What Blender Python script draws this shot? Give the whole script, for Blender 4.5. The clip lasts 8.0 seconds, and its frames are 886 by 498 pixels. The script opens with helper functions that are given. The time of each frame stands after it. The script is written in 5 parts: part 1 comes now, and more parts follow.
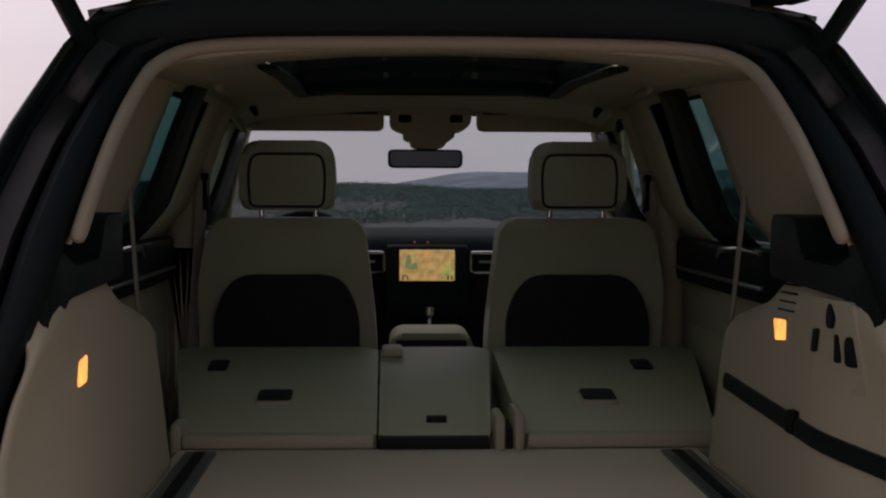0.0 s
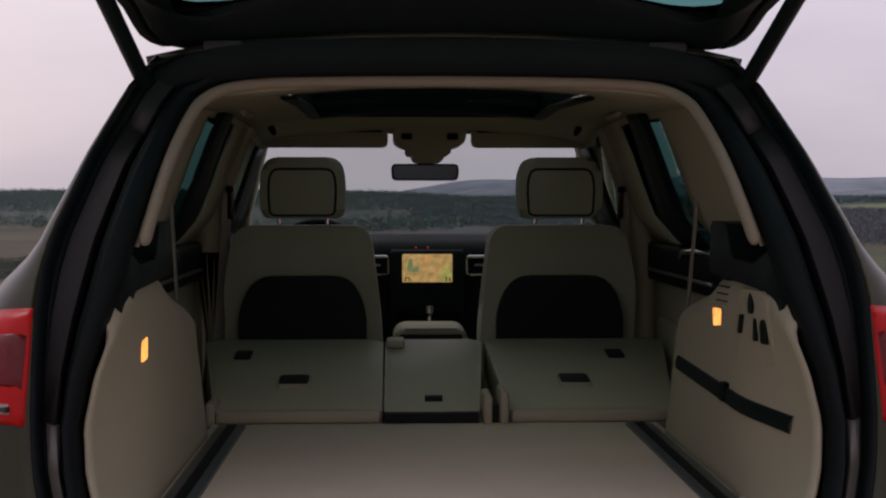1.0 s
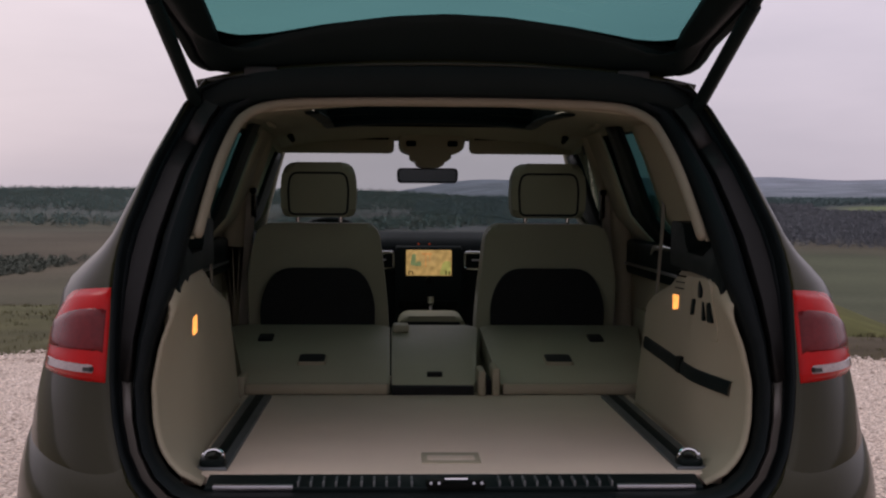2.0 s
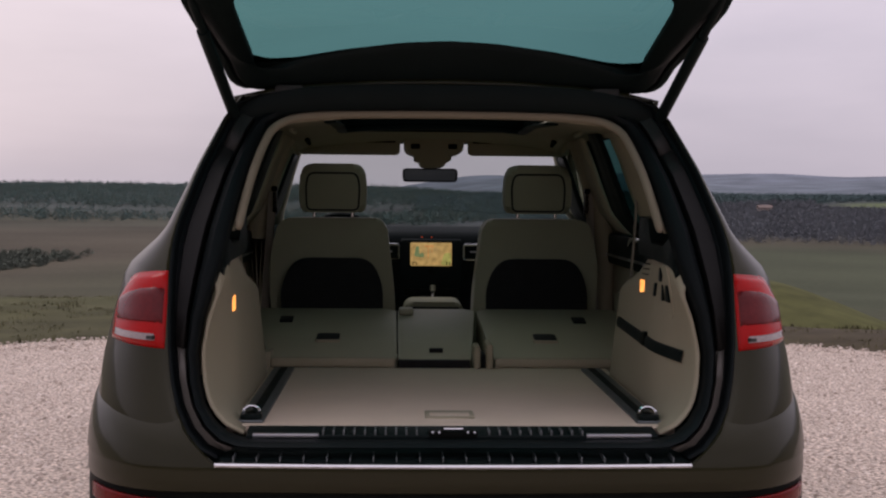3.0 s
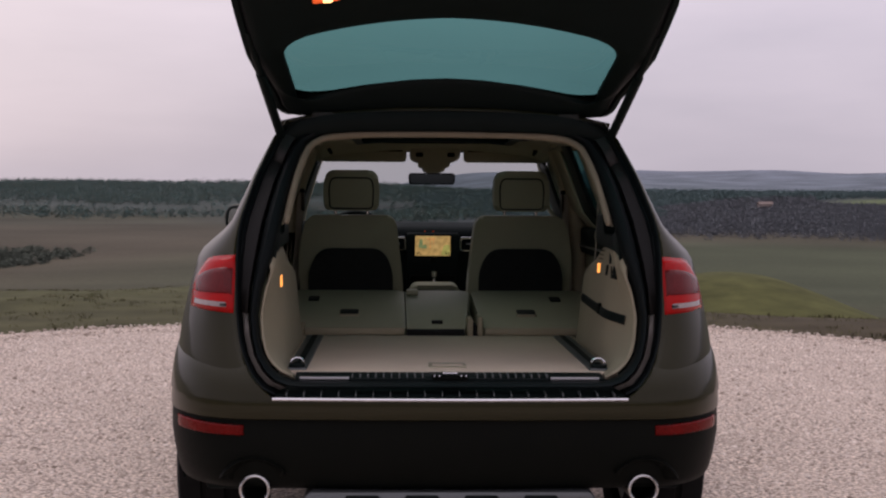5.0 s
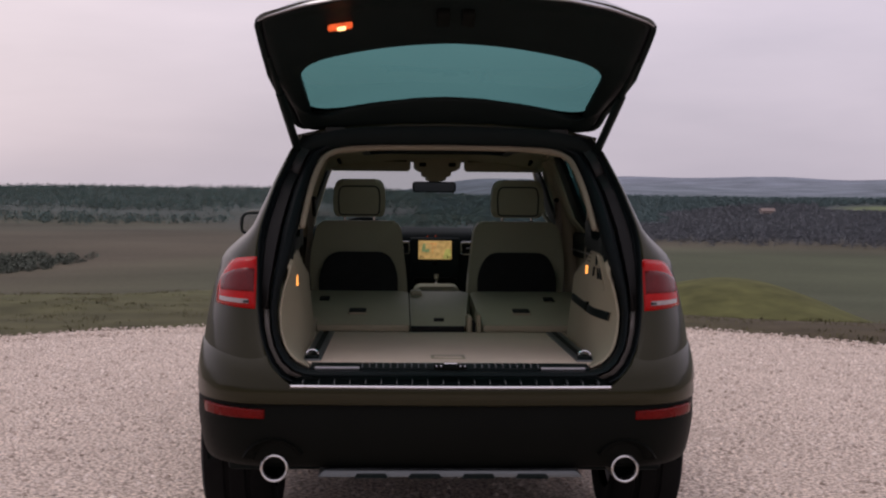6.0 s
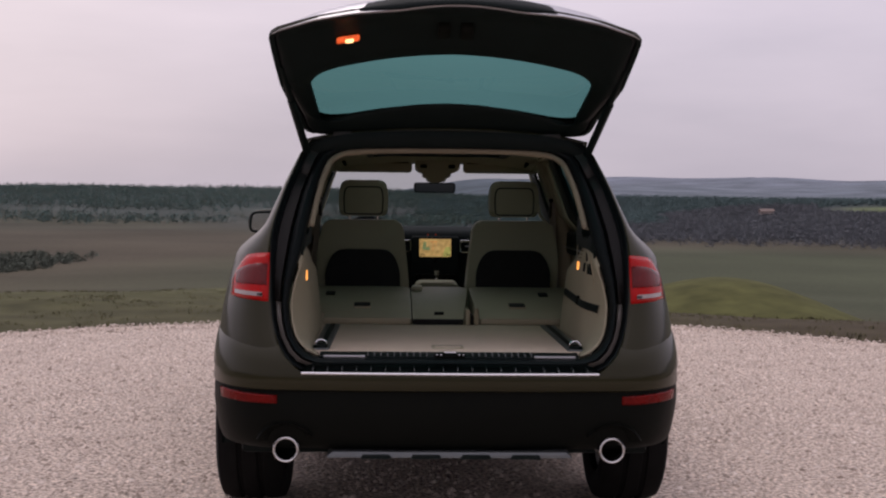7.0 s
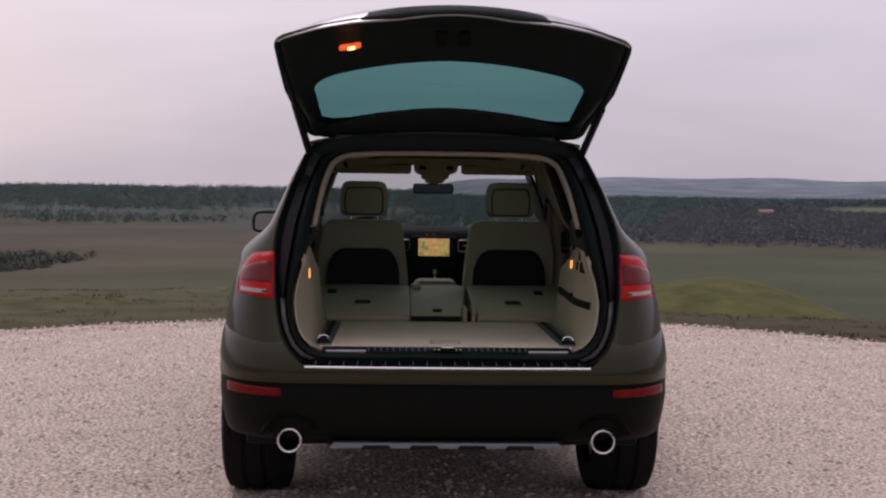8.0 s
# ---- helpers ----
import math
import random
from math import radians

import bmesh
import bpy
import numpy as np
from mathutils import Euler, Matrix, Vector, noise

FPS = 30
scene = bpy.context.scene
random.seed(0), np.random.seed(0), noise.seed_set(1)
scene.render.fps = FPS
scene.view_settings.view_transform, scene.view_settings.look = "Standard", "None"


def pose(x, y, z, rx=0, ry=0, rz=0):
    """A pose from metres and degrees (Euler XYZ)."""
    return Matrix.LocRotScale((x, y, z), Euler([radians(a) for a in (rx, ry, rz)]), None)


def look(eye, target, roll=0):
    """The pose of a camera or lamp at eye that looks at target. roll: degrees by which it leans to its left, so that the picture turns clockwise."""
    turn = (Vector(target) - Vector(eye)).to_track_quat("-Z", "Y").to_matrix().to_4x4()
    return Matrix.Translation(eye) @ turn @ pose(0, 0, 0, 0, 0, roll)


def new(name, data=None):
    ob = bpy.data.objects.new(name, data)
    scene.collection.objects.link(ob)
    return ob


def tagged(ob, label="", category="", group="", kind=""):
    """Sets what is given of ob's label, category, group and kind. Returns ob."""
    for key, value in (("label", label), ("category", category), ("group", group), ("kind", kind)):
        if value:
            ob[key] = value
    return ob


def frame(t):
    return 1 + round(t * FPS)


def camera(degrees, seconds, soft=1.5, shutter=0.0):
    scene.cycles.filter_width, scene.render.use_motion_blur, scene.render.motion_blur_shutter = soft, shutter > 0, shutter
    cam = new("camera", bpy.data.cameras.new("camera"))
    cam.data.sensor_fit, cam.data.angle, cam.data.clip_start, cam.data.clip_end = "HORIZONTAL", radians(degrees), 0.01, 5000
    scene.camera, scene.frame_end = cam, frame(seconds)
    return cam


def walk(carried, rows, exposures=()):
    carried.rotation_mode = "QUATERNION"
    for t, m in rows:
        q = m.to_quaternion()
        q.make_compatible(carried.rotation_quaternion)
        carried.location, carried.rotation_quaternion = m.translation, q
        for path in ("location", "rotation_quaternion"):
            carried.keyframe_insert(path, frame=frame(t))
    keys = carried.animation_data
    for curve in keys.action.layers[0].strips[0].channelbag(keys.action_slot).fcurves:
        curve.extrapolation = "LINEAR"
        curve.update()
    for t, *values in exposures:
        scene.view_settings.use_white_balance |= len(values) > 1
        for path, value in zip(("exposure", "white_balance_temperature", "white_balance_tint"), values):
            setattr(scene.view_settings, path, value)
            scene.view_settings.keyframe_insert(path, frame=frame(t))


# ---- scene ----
cam = camera(38.0, 8.0, soft=2.2)
PATH = [
    (0, (-0.109, -1.511, 1.31), (-0.025, 0.485, 1.221), 0.2),
    (0.5, (-0.118, -1.747, 1.315), (-0.032, 0.25, 1.233), 0.2),
    (1, (-0.106, -1.977, 1.318), (-0.029, 0.02, 1.241), 0.0),
    (1.5, (-0.117, -2.21, 1.32), (-0.038, -0.213, 1.244), 0.2),
    (3, (-0.145, -3.011, 1.33), (-0.07, -1.014, 1.246), 0.5),
    (3.5, (-0.154, -3.272, 1.334), (-0.079, -1.275, 1.247), 0.5),
    (4, (-0.157, -3.536, 1.335), (-0.083, -1.54, 1.246), 0.5),
    (4.5, (-0.168, -3.791, 1.341), (-0.094, -1.795, 1.25), 0.4),
    (6, (-0.191, -4.495, 1.355), (-0.121, -2.498, 1.276), 0.5),
    (6.5, (-0.199, -4.673, 1.353), (-0.129, -2.675, 1.275), 0.6),
    (7, (-0.206, -4.834, 1.356), (-0.135, -2.837, 1.277), 0.6),
    (7.5, (-0.206, -4.948, 1.358), (-0.135, -2.951, 1.279), 0.7),
    (8, (-0.207, -5.033, 1.36), (-0.135, -3.036, 1.281), 0.7),
]
walk(cam, [(t, look(eye, target, roll)) for t, eye, target, roll in PATH])

# ---- world, sun ----
world = bpy.data.worlds.new("dusk_sky")
scene.world = world
world.use_nodes = True
wn, wl = world.node_tree.nodes, world.node_tree.links
wn.clear()
w_out = wn.new("ShaderNodeOutputWorld")
w_bg = wn.new("ShaderNodeBackground")
w_sky = wn.new("ShaderNodeTexSky")
w_sky.sky_type = "NISHITA"
w_sky.sun_disc = False
w_sky.sun_elevation = radians(14)
w_sky.sun_rotation = radians(-20)
w_sky.dust_density = 3.0
w_mix = wn.new("ShaderNodeMix")
w_mix.data_type = "RGBA"
w_mix.inputs[0].default_value = 0.985
w_scale = wn.new("ShaderNodeMix")
w_scale.data_type = "RGBA"
w_scale.blend_type = "MULTIPLY"
w_scale.inputs[0].default_value = 1.0
w_scale.inputs[7].default_value = (0.1, 0.1, 0.1, 1)
w_tc = wn.new("ShaderNodeTexCoord")
w_map = wn.new("ShaderNodeMapping")
w_map.inputs["Scale"].default_value = (1.0, 1.0, 4.5)
w_noise = wn.new("ShaderNodeTexNoise")
w_noise.inputs["Scale"].default_value = 2.6
w_noise.inputs["Detail"].default_value = 6
w_noise.inputs["Roughness"].default_value = 0.5
w_ramp = wn.new("ShaderNodeValToRGB")
w_ramp.color_ramp.elements[0].position = 0.3
w_ramp.color_ramp.elements[0].color = (0.49, 0.445, 0.525, 1)
w_ramp.color_ramp.elements[1].position = 0.75
w_ramp.color_ramp.elements[1].color = (0.645, 0.57, 0.655, 1)
wl.new(w_tc.outputs["Generated"], w_map.inputs["Vector"])
wl.new(w_map.outputs["Vector"], w_noise.inputs["Vector"])
wl.new(w_noise.outputs["Fac"], w_ramp.inputs["Fac"])
wl.new(w_sky.outputs["Color"], w_scale.inputs[6])
wl.new(w_scale.outputs[2], w_mix.inputs[6])
wl.new(w_ramp.outputs["Color"], w_mix.inputs[7])
wl.new(w_mix.outputs[2], w_bg.inputs["Color"])
# the cloud is brightest overhead and towards the sunset ahead, and dims behind
w_sep = wn.new("ShaderNodeSeparateXYZ")
w_ahead, w_up, w_mul = wn.new("ShaderNodeMapRange"), wn.new("ShaderNodeMapRange"), wn.new("ShaderNodeMath")
w_ahead.interpolation_type = "SMOOTHSTEP"
w_ahead.inputs["From Min"].default_value, w_ahead.inputs["From Max"].default_value = -0.9, 0.6
w_ahead.inputs["To Min"].default_value, w_ahead.inputs["To Max"].default_value = 0.90, 1.18
w_up.interpolation_type = "SMOOTHSTEP"
w_up.inputs["From Min"].default_value, w_up.inputs["From Max"].default_value = 0.25, 0.95
w_up.inputs["To Min"].default_value, w_up.inputs["To Max"].default_value = 1.0, 1.75
w_mul.operation = "MULTIPLY"
wl.new(w_tc.outputs["Generated"], w_sep.inputs["Vector"])
wl.new(w_sep.outputs["Y"], w_ahead.inputs["Value"])
wl.new(w_sep.outputs["Z"], w_up.inputs["Value"])
wl.new(w_ahead.outputs["Result"], w_mul.inputs[0])
wl.new(w_up.outputs["Result"], w_mul.inputs[1])
# the cloud thickens and greys towards the horizon
w_low, w_mul2 = wn.new("ShaderNodeMapRange"), wn.new("ShaderNodeMath")
w_low.interpolation_type = "SMOOTHSTEP"
w_low.inputs["From Min"].default_value, w_low.inputs["From Max"].default_value = -0.02, 0.17
w_low.inputs["To Min"].default_value, w_low.inputs["To Max"].default_value = 0.78, 1.06
w_mul2.operation = "MULTIPLY"
wl.new(w_sep.outputs["Z"], w_low.inputs["Value"])
wl.new(w_mul.outputs[0], w_mul2.inputs[0])
wl.new(w_low.outputs["Result"], w_mul2.inputs[1])
wl.new(w_mul2.outputs[0], w_bg.inputs["Strength"])
wl.new(w_bg.outputs["Background"], w_out.inputs["Surface"])

sun_data = bpy.data.lights.new("sun", "SUN")
sun_data.energy = 0.6
sun_data.angle = radians(30)
sun_data.color = (1.0, 0.88, 0.82)
sun = new("sun", sun_data)
sun.matrix_world = look((-14, 16, 40), (0, 0, 0))
scene.view_settings.exposure = 0.0


# ---- materials ----
def material(name, base, rough=0.6, metal=0.0, vary=0.15, scale=6.0, grain=0.08, grain_scale=300.0, bump=0.1, coat=0.0, other=None, spec=0.5):
    """A surface with broad stains, fine grain and slight relief, in metres."""
    m = bpy.data.materials.new(name)
    m.use_nodes = True
    n, l = m.node_tree.nodes, m.node_tree.links
    b = n["Principled BSDF"]
    b.inputs["Roughness"].default_value = rough
    b.inputs["Metallic"].default_value = metal
    b.inputs["Coat Weight"].default_value = coat
    b.inputs["Coat Roughness"].default_value = 0.06
    b.inputs["Specular IOR Level"].default_value = spec
    tc = n.new("ShaderNodeTexCoord")
    n1, n2 = n.new("ShaderNodeTexNoise"), n.new("ShaderNodeTexNoise")
    n1.inputs["Scale"].default_value, n1.inputs["Detail"].default_value = scale, 5
    n2.inputs["Scale"].default_value, n2.inputs["Detail"].default_value = grain_scale, 3
    l.new(tc.outputs["Object"], n1.inputs["Vector"])
    l.new(tc.outputs["Object"], n2.inputs["Vector"])
    other = other or tuple(c * (1 - vary) for c in base)
    mix = n.new("ShaderNodeMix")
    mix.data_type = "RGBA"
    mix.inputs[6].default_value = (*base, 1)
    mix.inputs[7].default_value = (*other, 1)
    l.new(n1.outputs["Fac"], mix.inputs[0])
    fine = n.new("ShaderNodeMix")
    fine.data_type = "RGBA"
    fine.blend_type = "MULTIPLY"
    ramp = n.new("ShaderNodeMapRange")
    ramp.inputs["To Min"].default_value = 1 - 2 * grain
    ramp.inputs["To Max"].default_value = 1 + 2 * grain
    fine.inputs[0].default_value = 1.0
    l.new(n2.outputs["Fac"], ramp.inputs["Value"])
    l.new(mix.outputs[2], fine.inputs[6])
    l.new(ramp.outputs["Result"], fine.inputs[7])
    l.new(fine.outputs[2], b.inputs["Base Color"])
    if bump:
        bp = n.new("ShaderNodeBump")
        bp.inputs["Strength"].default_value = bump
        bp.inputs["Distance"].default_value = 0.002
        l.new(n2.outputs["Fac"], bp.inputs["Height"])
        l.new(bp.outputs["Normal"], b.inputs["Normal"])
    rr = n.new("ShaderNodeMapRange")
    rr.inputs["To Min"].default_value = max(0.02, rough - 0.08)
    rr.inputs["To Max"].default_value = min(1.0, rough + 0.08)
    l.new(n1.outputs["Fac"], rr.inputs["Value"])
    l.new(rr.outputs["Result"], b.inputs["Roughness"])
    return m


def glass_material(name, tint, gloss=0.04, edge=0.9):
    m = bpy.data.materials.new(name)
    m.use_nodes = True
    n, l = m.node_tree.nodes, m.node_tree.links
    n.remove(n["Principled BSDF"])
    out = n["Material Output"]
    tr, gl, mx, fr = n.new("ShaderNodeBsdfTransparent"), n.new("ShaderNodeBsdfGlossy"), n.new("ShaderNodeMixShader"), n.new("ShaderNodeLayerWeight")
    power, scale = n.new("ShaderNodeMath"), n.new("ShaderNodeMath")
    power.operation, scale.operation = "POWER", "MULTIPLY_ADD"
    power.inputs[1].default_value = 5.0
    scale.inputs[1].default_value = edge
    scale.inputs[2].default_value = gloss
    scale.use_clamp = True
    tr.inputs["Color"].default_value = (*tint, 1)
    gl.inputs["Roughness"].default_value = 0.02
    l.new(fr.outputs["Facing"], power.inputs[0])
    l.new(power.outputs[0], scale.inputs[0])
    l.new(scale.outputs[0], mx.inputs["Fac"])
    l.new(tr.outputs["BSDF"], mx.inputs[1])
    l.new(gl.outputs["BSDF"], mx.inputs[2])
    l.new(mx.outputs["Shader"], out.inputs["Surface"])
    return m


def lamp_material(name, colour, strength):
    m = bpy.data.materials.new(name)
    m.use_nodes = True
    n, l = m.node_tree.nodes, m.node_tree.links
    b = n["Principled BSDF"]
    b.inputs["Base Color"].default_value = (*(0.25 * c for c in colour), 1)
    b.inputs["Roughness"].default_value = 0.25
    b.inputs["Emission Color"].default_value = (*colour, 1)
    tc, ns, rg = n.new("ShaderNodeTexCoord"), n.new("ShaderNodeTexNoise"), n.new("ShaderNodeMapRange")
    ns.inputs["Scale"].default_value = 45
    rg.inputs["To Min"].default_value = strength * 0.3
    rg.inputs["To Max"].default_value = strength * 1.7
    l.new(tc.outputs["Object"], ns.inputs["Vector"])
    l.new(ns.outputs["Fac"], rg.inputs["Value"])
    l.new(rg.outputs["Result"], b.inputs["Emission Strength"])
    return m


PAINT = material("brown_metallic_paint", (0.0245, 0.0230, 0.0090), 0.42, 0.35, 0.12, 2.0, 0.12, 1500, 0.0, 0.45, spec=0.08)
FLANGE_PAINT = material("thin_body_paint", (0.10, 0.090, 0.078), 0.4, 0.3, 0.2, 6, 0.1, 900, 0.05)
PILLAR_SATIN = material("satin_brown_plastic", (0.013, 0.0125, 0.012), 0.45, 0, 0.2, 6, 0.1, 900, 0.08, spec=0.12)
BLACK_TRIM = material("black_plastic", (0.0072, 0.0122, 0.0117), 0.5, 0, 0.3, 8, 0.1, 900, 0.12, spec=0.10)
BUMPER_BLACK = material("textured_bumper_plastic", (0.0060, 0.0070, 0.0057), 0.5, 0, 0.3, 5, 0.15, 700, 0.2, spec=0.06)
RUBBER = material("seal_rubber", (0.0058, 0.0086, 0.0094), 0.55, 0, 0.3, 9, 0.1, 500, 0.1, spec=0.14)
TYRE_RUBBER = material("tyre_rubber", (0.008, 0.008, 0.008), 0.85, 0, 0.4, 9, 0.2, 200, 0.3, spec=0.15)
BEIGE = material("beige_trim", (0.375, 0.332, 0.23), 0.65, 0, 0.12, 4, 0.06, 900, 0.15)
HEADLINER = material("woven_headliner", (0.385, 0.35, 0.242), 0.9, 0, 0.1, 3, 0.08, 1200, 0.15)
LEATHER = material("cream_leather", (0.385, 0.365, 0.255), 0.55, 0, 0.12, 5, 0.06, 500, 0.2)
# cream leather again, darkened for the weaker light at the front seats
LEATHER_SHADED = material("shaded_cream_leather", (0.29, 0.285, 0.185), 0.6, 0, 0.14, 5, 0.06, 700, 0.15)
CARPET = material("beige_carpet", (0.66, 0.545, 0.425), 0.95, 0, 0.14, 5, 0.2, 700, 0.4)
POCKET_AND_GAP_SHADE = material("black_pocket_and_gap_shade", (0.0035, 0.004, 0.0038), 0.85, 0, 0.2, 20, 0.2, 900, 0.1)
CHROME = material("chrome", (0.75, 0.75, 0.76), 0.12, 1.0, 0.06, 9, 0.03, 400, 0.0)
ALU = material("brushed_aluminium", (0.50, 0.50, 0.52), 0.35, 1.0, 0.12, 9, 0.1, 600, 0.05)
RAIL = material("rail_grey_metal", (0.16, 0.175, 0.18), 0.42, 0.7, 0.15, 12, 0.1, 500, 0.05)
POLISHED = material("polished_steel", (0.60, 0.59, 0.58), 0.25, 1.0, 0.06, 9, 0.03, 400, 0.0)
STEEL = material("galvanised_steel", (0.034, 0.031, 0.028), 0.5, 0.4, 0.4, 14, 0.2, 200, 0.1)
RED_LENS = material("red_lens", (0.47, 0.005, 0.005), 0.2, 0, 0.35, 18, 0.05, 300, 0.0, 0.1, spec=0.15)
DARK_RED = material("dark_red_lens", (0.135, 0.007, 0.008), 0.22, 0, 0.35, 30, 0.15, 120, 0.05, 0.2, spec=0.2)
REFLECTOR = material("red_reflector", (0.175, 0.006, 0.005), 0.28, 0, 0.5, 24, 0.3, 160, 0.2, 0.0, spec=0.12)
CLEAR_LENS = material("clear_lens", (0.36, 0.29, 0.28), 0.25, 0.1, 0.3, 40, 0.2, 200, 0.1, 0.6)
TINTED = glass_material("tinted_glass", (0.12, 0.30, 0.28))
DARK_GLASS = glass_material("dark_tinted_glass", (0.14, 0.20, 0.175), 0.03, 0.12)
SIDE_TINTED = glass_material("dark_side_glass", (0.042, 0.115, 0.105))
CLEAR = glass_material("windscreen_glass", (0.66, 0.70, 0.69))
SIDE_CLEAR = glass_material("side_glass", (0.25, 0.40, 0.38))
SILVERED = material("silvered_mirror", (0.8, 0.8, 0.8), 0.05, 1.0, 0.02, 5, 0.01, 100, 0.0)
# inside mirror: the dim cabin's reflection is put in as a dark colour
MIRROR = material("mirror_glass", (0.045, 0.05, 0.048), 0.05, 1.0, 0.02, 5, 0.01, 100, 0.0)
TRIM_FABRIC = material("tan_trim_fabric", (0.245, 0.205, 0.140), 0.85, 0, 0.14, 6, 0.08, 900, 0.2)
BELT = material("belt_webbing", (0.30, 0.27, 0.22), 0.8, 0, 0.1, 8, 0.15, 800, 0.2)
LAMP_WARM = lamp_material("lit_warm_lamp", (1.0, 0.37, 0.085), 1.5)
LAMP_ORANGE = lamp_material("lit_orange_lamp", (1.0, 0.13, 0.03), 0.8)
LAMP_BRIGHT = lamp_material("lit_bulb_lens", (1.0, 0.55, 0.22), 2.6)
SCREEN_MAP = lamp_material("lit_map_screen", (0.95, 0.60, 0.22), 0.36)
SCREEN_GREEN = lamp_material("lit_map_green", (0.30, 0.38, 0.16), 0.40)
SCREEN_OLIVE = lamp_material("lit_map_olive", (0.55, 0.50, 0.14), 0.5)
SCREEN_BROWN = lamp_material("lit_map_road", (0.85, 0.40, 0.13), 0.5)
BUTTON_RED = lamp_material("lit_red_button", (1.0, 0.12, 0.03), 0.14)


# ---- building helpers ----
def part(name, bm, mat, parent=None, label="", thick=0.0, sharp=38, recalc=True):
    """Links a bmesh as one mesh object under a thing or a part."""
    if recalc:
        bmesh.ops.recalc_face_normals(bm, faces=bm.faces[:])
    limit = radians(sharp)
    for f in bm.faces:
        f.smooth = True
    for e in bm.edges:
        if len(e.link_faces) == 2 and e.calc_face_angle(0) > limit:
            e.smooth = False
    me = bpy.data.meshes.new(name)
    bm.to_mesh(me)
    bm.free()
    me.materials.append(mat)
    ob = new(name, me)
    if parent:
        ob.parent = parent
    if label:
        tagged(ob, label)
    if thick:
        md = ob.modifiers.new("thickness", "SOLIDIFY")
        md.thickness, md.offset = abs(thick), (-1 if thick > 0 else 1)
    return ob


def add_sheet(bm, rows, closed=False):
    grid = [[bm.verts.new(p) for p in r] for r in rows]
    for a, b in zip(grid, grid[1:]):
        m = len(a)
        for i in range(m if closed else m - 1):
            j = (i + 1) % m
            bm.faces.new((a[i], a[j], b[j], b[i]))
    return grid


def sheet(rows, closed=False):
    bm = bmesh.new()
    add_sheet(bm, rows, closed)
    return bm


def tube(points, r, n=10, caps=True, ry=None, up=(0, 0, 1)):
    """A round bar along points; r: one radius or one for each point."""
    bm = bmesh.new()
    pts = [Vector(p) for p in points]
    rings = []
    up = Vector(up)
    for i, p in enumerate(pts):
        d = (pts[min(i + 1, len(pts) - 1)] - pts[max(i - 1, 0)]).normalized()
        side = d.cross(up)
        if side.length < 1e-3:
            side = d.cross(Vector((1, 0, 0)))
        side.normalize()
        top = side.cross(d)
        rr = r[i] if isinstance(r, (list, tuple)) else r
        rings.append([p + side * math.cos(2 * math.pi * k / n) * rr + top * math.sin(2 * math.pi * k / n) * (ry or rr) for k in range(n)])
    g = add_sheet(bm, rings, True)
    if caps:
        bm.faces.new(g[0])
        bm.faces.new(list(reversed(g[-1])))
    return bm


def rounded(points, r, n=4):
    """An outline with its corners rounded; r: one radius, or one for each corner."""
    out = []
    m = len(points)
    for i in range(m):
        p, a, b = Vector(points[i]), Vector(points[i - 1]), Vector(points[(i + 1) % m])
        rad = r[i] if isinstance(r, (list, tuple)) else r
        if rad <= 0:
            out.append(tuple(p))
            continue
        u, v = (a - p), (b - p)
        cut = min(rad, u.length * 0.48, v.length * 0.48)
        p0, p1 = p + u.normalized() * cut, p + v.normalized() * cut
        for k in range(n + 1):
            s = k / n
            out.append(tuple((1 - s) ** 2 * p0 + 2 * s * (1 - s) * p + s * s * p1))
    return out


def prism(outline, axis, a, b, bevel=0.0, seg=2):
    """A flat outline drawn out along an axis from a to b; outline in (y, z), (x, z) or (x, y)."""
    bm = bmesh.new()
    put = {"x": lambda p, d: (d, p[0], p[1]), "y": lambda p, d: (p[0], d, p[1]), "z": lambda p, d: (p[0], p[1], d)}[axis]
    lo = [bm.verts.new(put(p, a)) for p in outline]
    hi = [bm.verts.new(put(p, b)) for p in outline]
    f0, f1 = bm.faces.new(lo), bm.faces.new(list(reversed(hi)))
    m = len(lo)
    for i in range(m):
        bm.faces.new((lo[i], hi[i], hi[(i + 1) % m], lo[(i + 1) % m]))
    if bevel:
        edges = list({e for f in (f0, f1) for e in f.edges})
        bmesh.ops.bevel(bm, geom=edges, offset=bevel, segments=seg, profile=0.5, affect="EDGES", clamp_overlap=True)
    return bm


def box(x0, x1, y0, y1, z0, z1, bevel=0.004, seg=2):
    bm = bmesh.new()
    bmesh.ops.create_cube(bm, size=1.0, matrix=Matrix.Translation(((x0 + x1) / 2, (y0 + y1) / 2, (z0 + z1) / 2)) @ Matrix.Diagonal((x1 - x0, y1 - y0, z1 - z0, 1)))
    if bevel:
        bmesh.ops.bevel(bm, geom=bm.edges[:], offset=bevel, segments=seg, profile=0.5, affect="EDGES", clamp_overlap=True)
    return bm


def mirrored(bm):
    for v in bm.verts:
        v.co.x = -v.co.x
    bmesh.ops.reverse_faces(bm, faces=bm.faces[:])
    return bm


def joined(*bms):
    out = bmesh.new()
    for b in bms:
        me = bpy.data.meshes.new("joining")
        b.to_mesh(me)
        out.from_mesh(me)
        b.free()
        bpy.data.meshes.remove(me)
    return out


def lerp_table(table, v):
    """Smooth reading of a short table of (key, value)."""
    if v <= table[0][0]:
        return table[0][1]
    for (a, p), (b, q) in zip(table, table[1:]):
        if v <= b:
            return p + (q - p) * (v - a) / (b - a)
    return table[-1][1]


def steps(a, b, n):
    return [a + (b - a) * i / n for i in range(n + 1)]


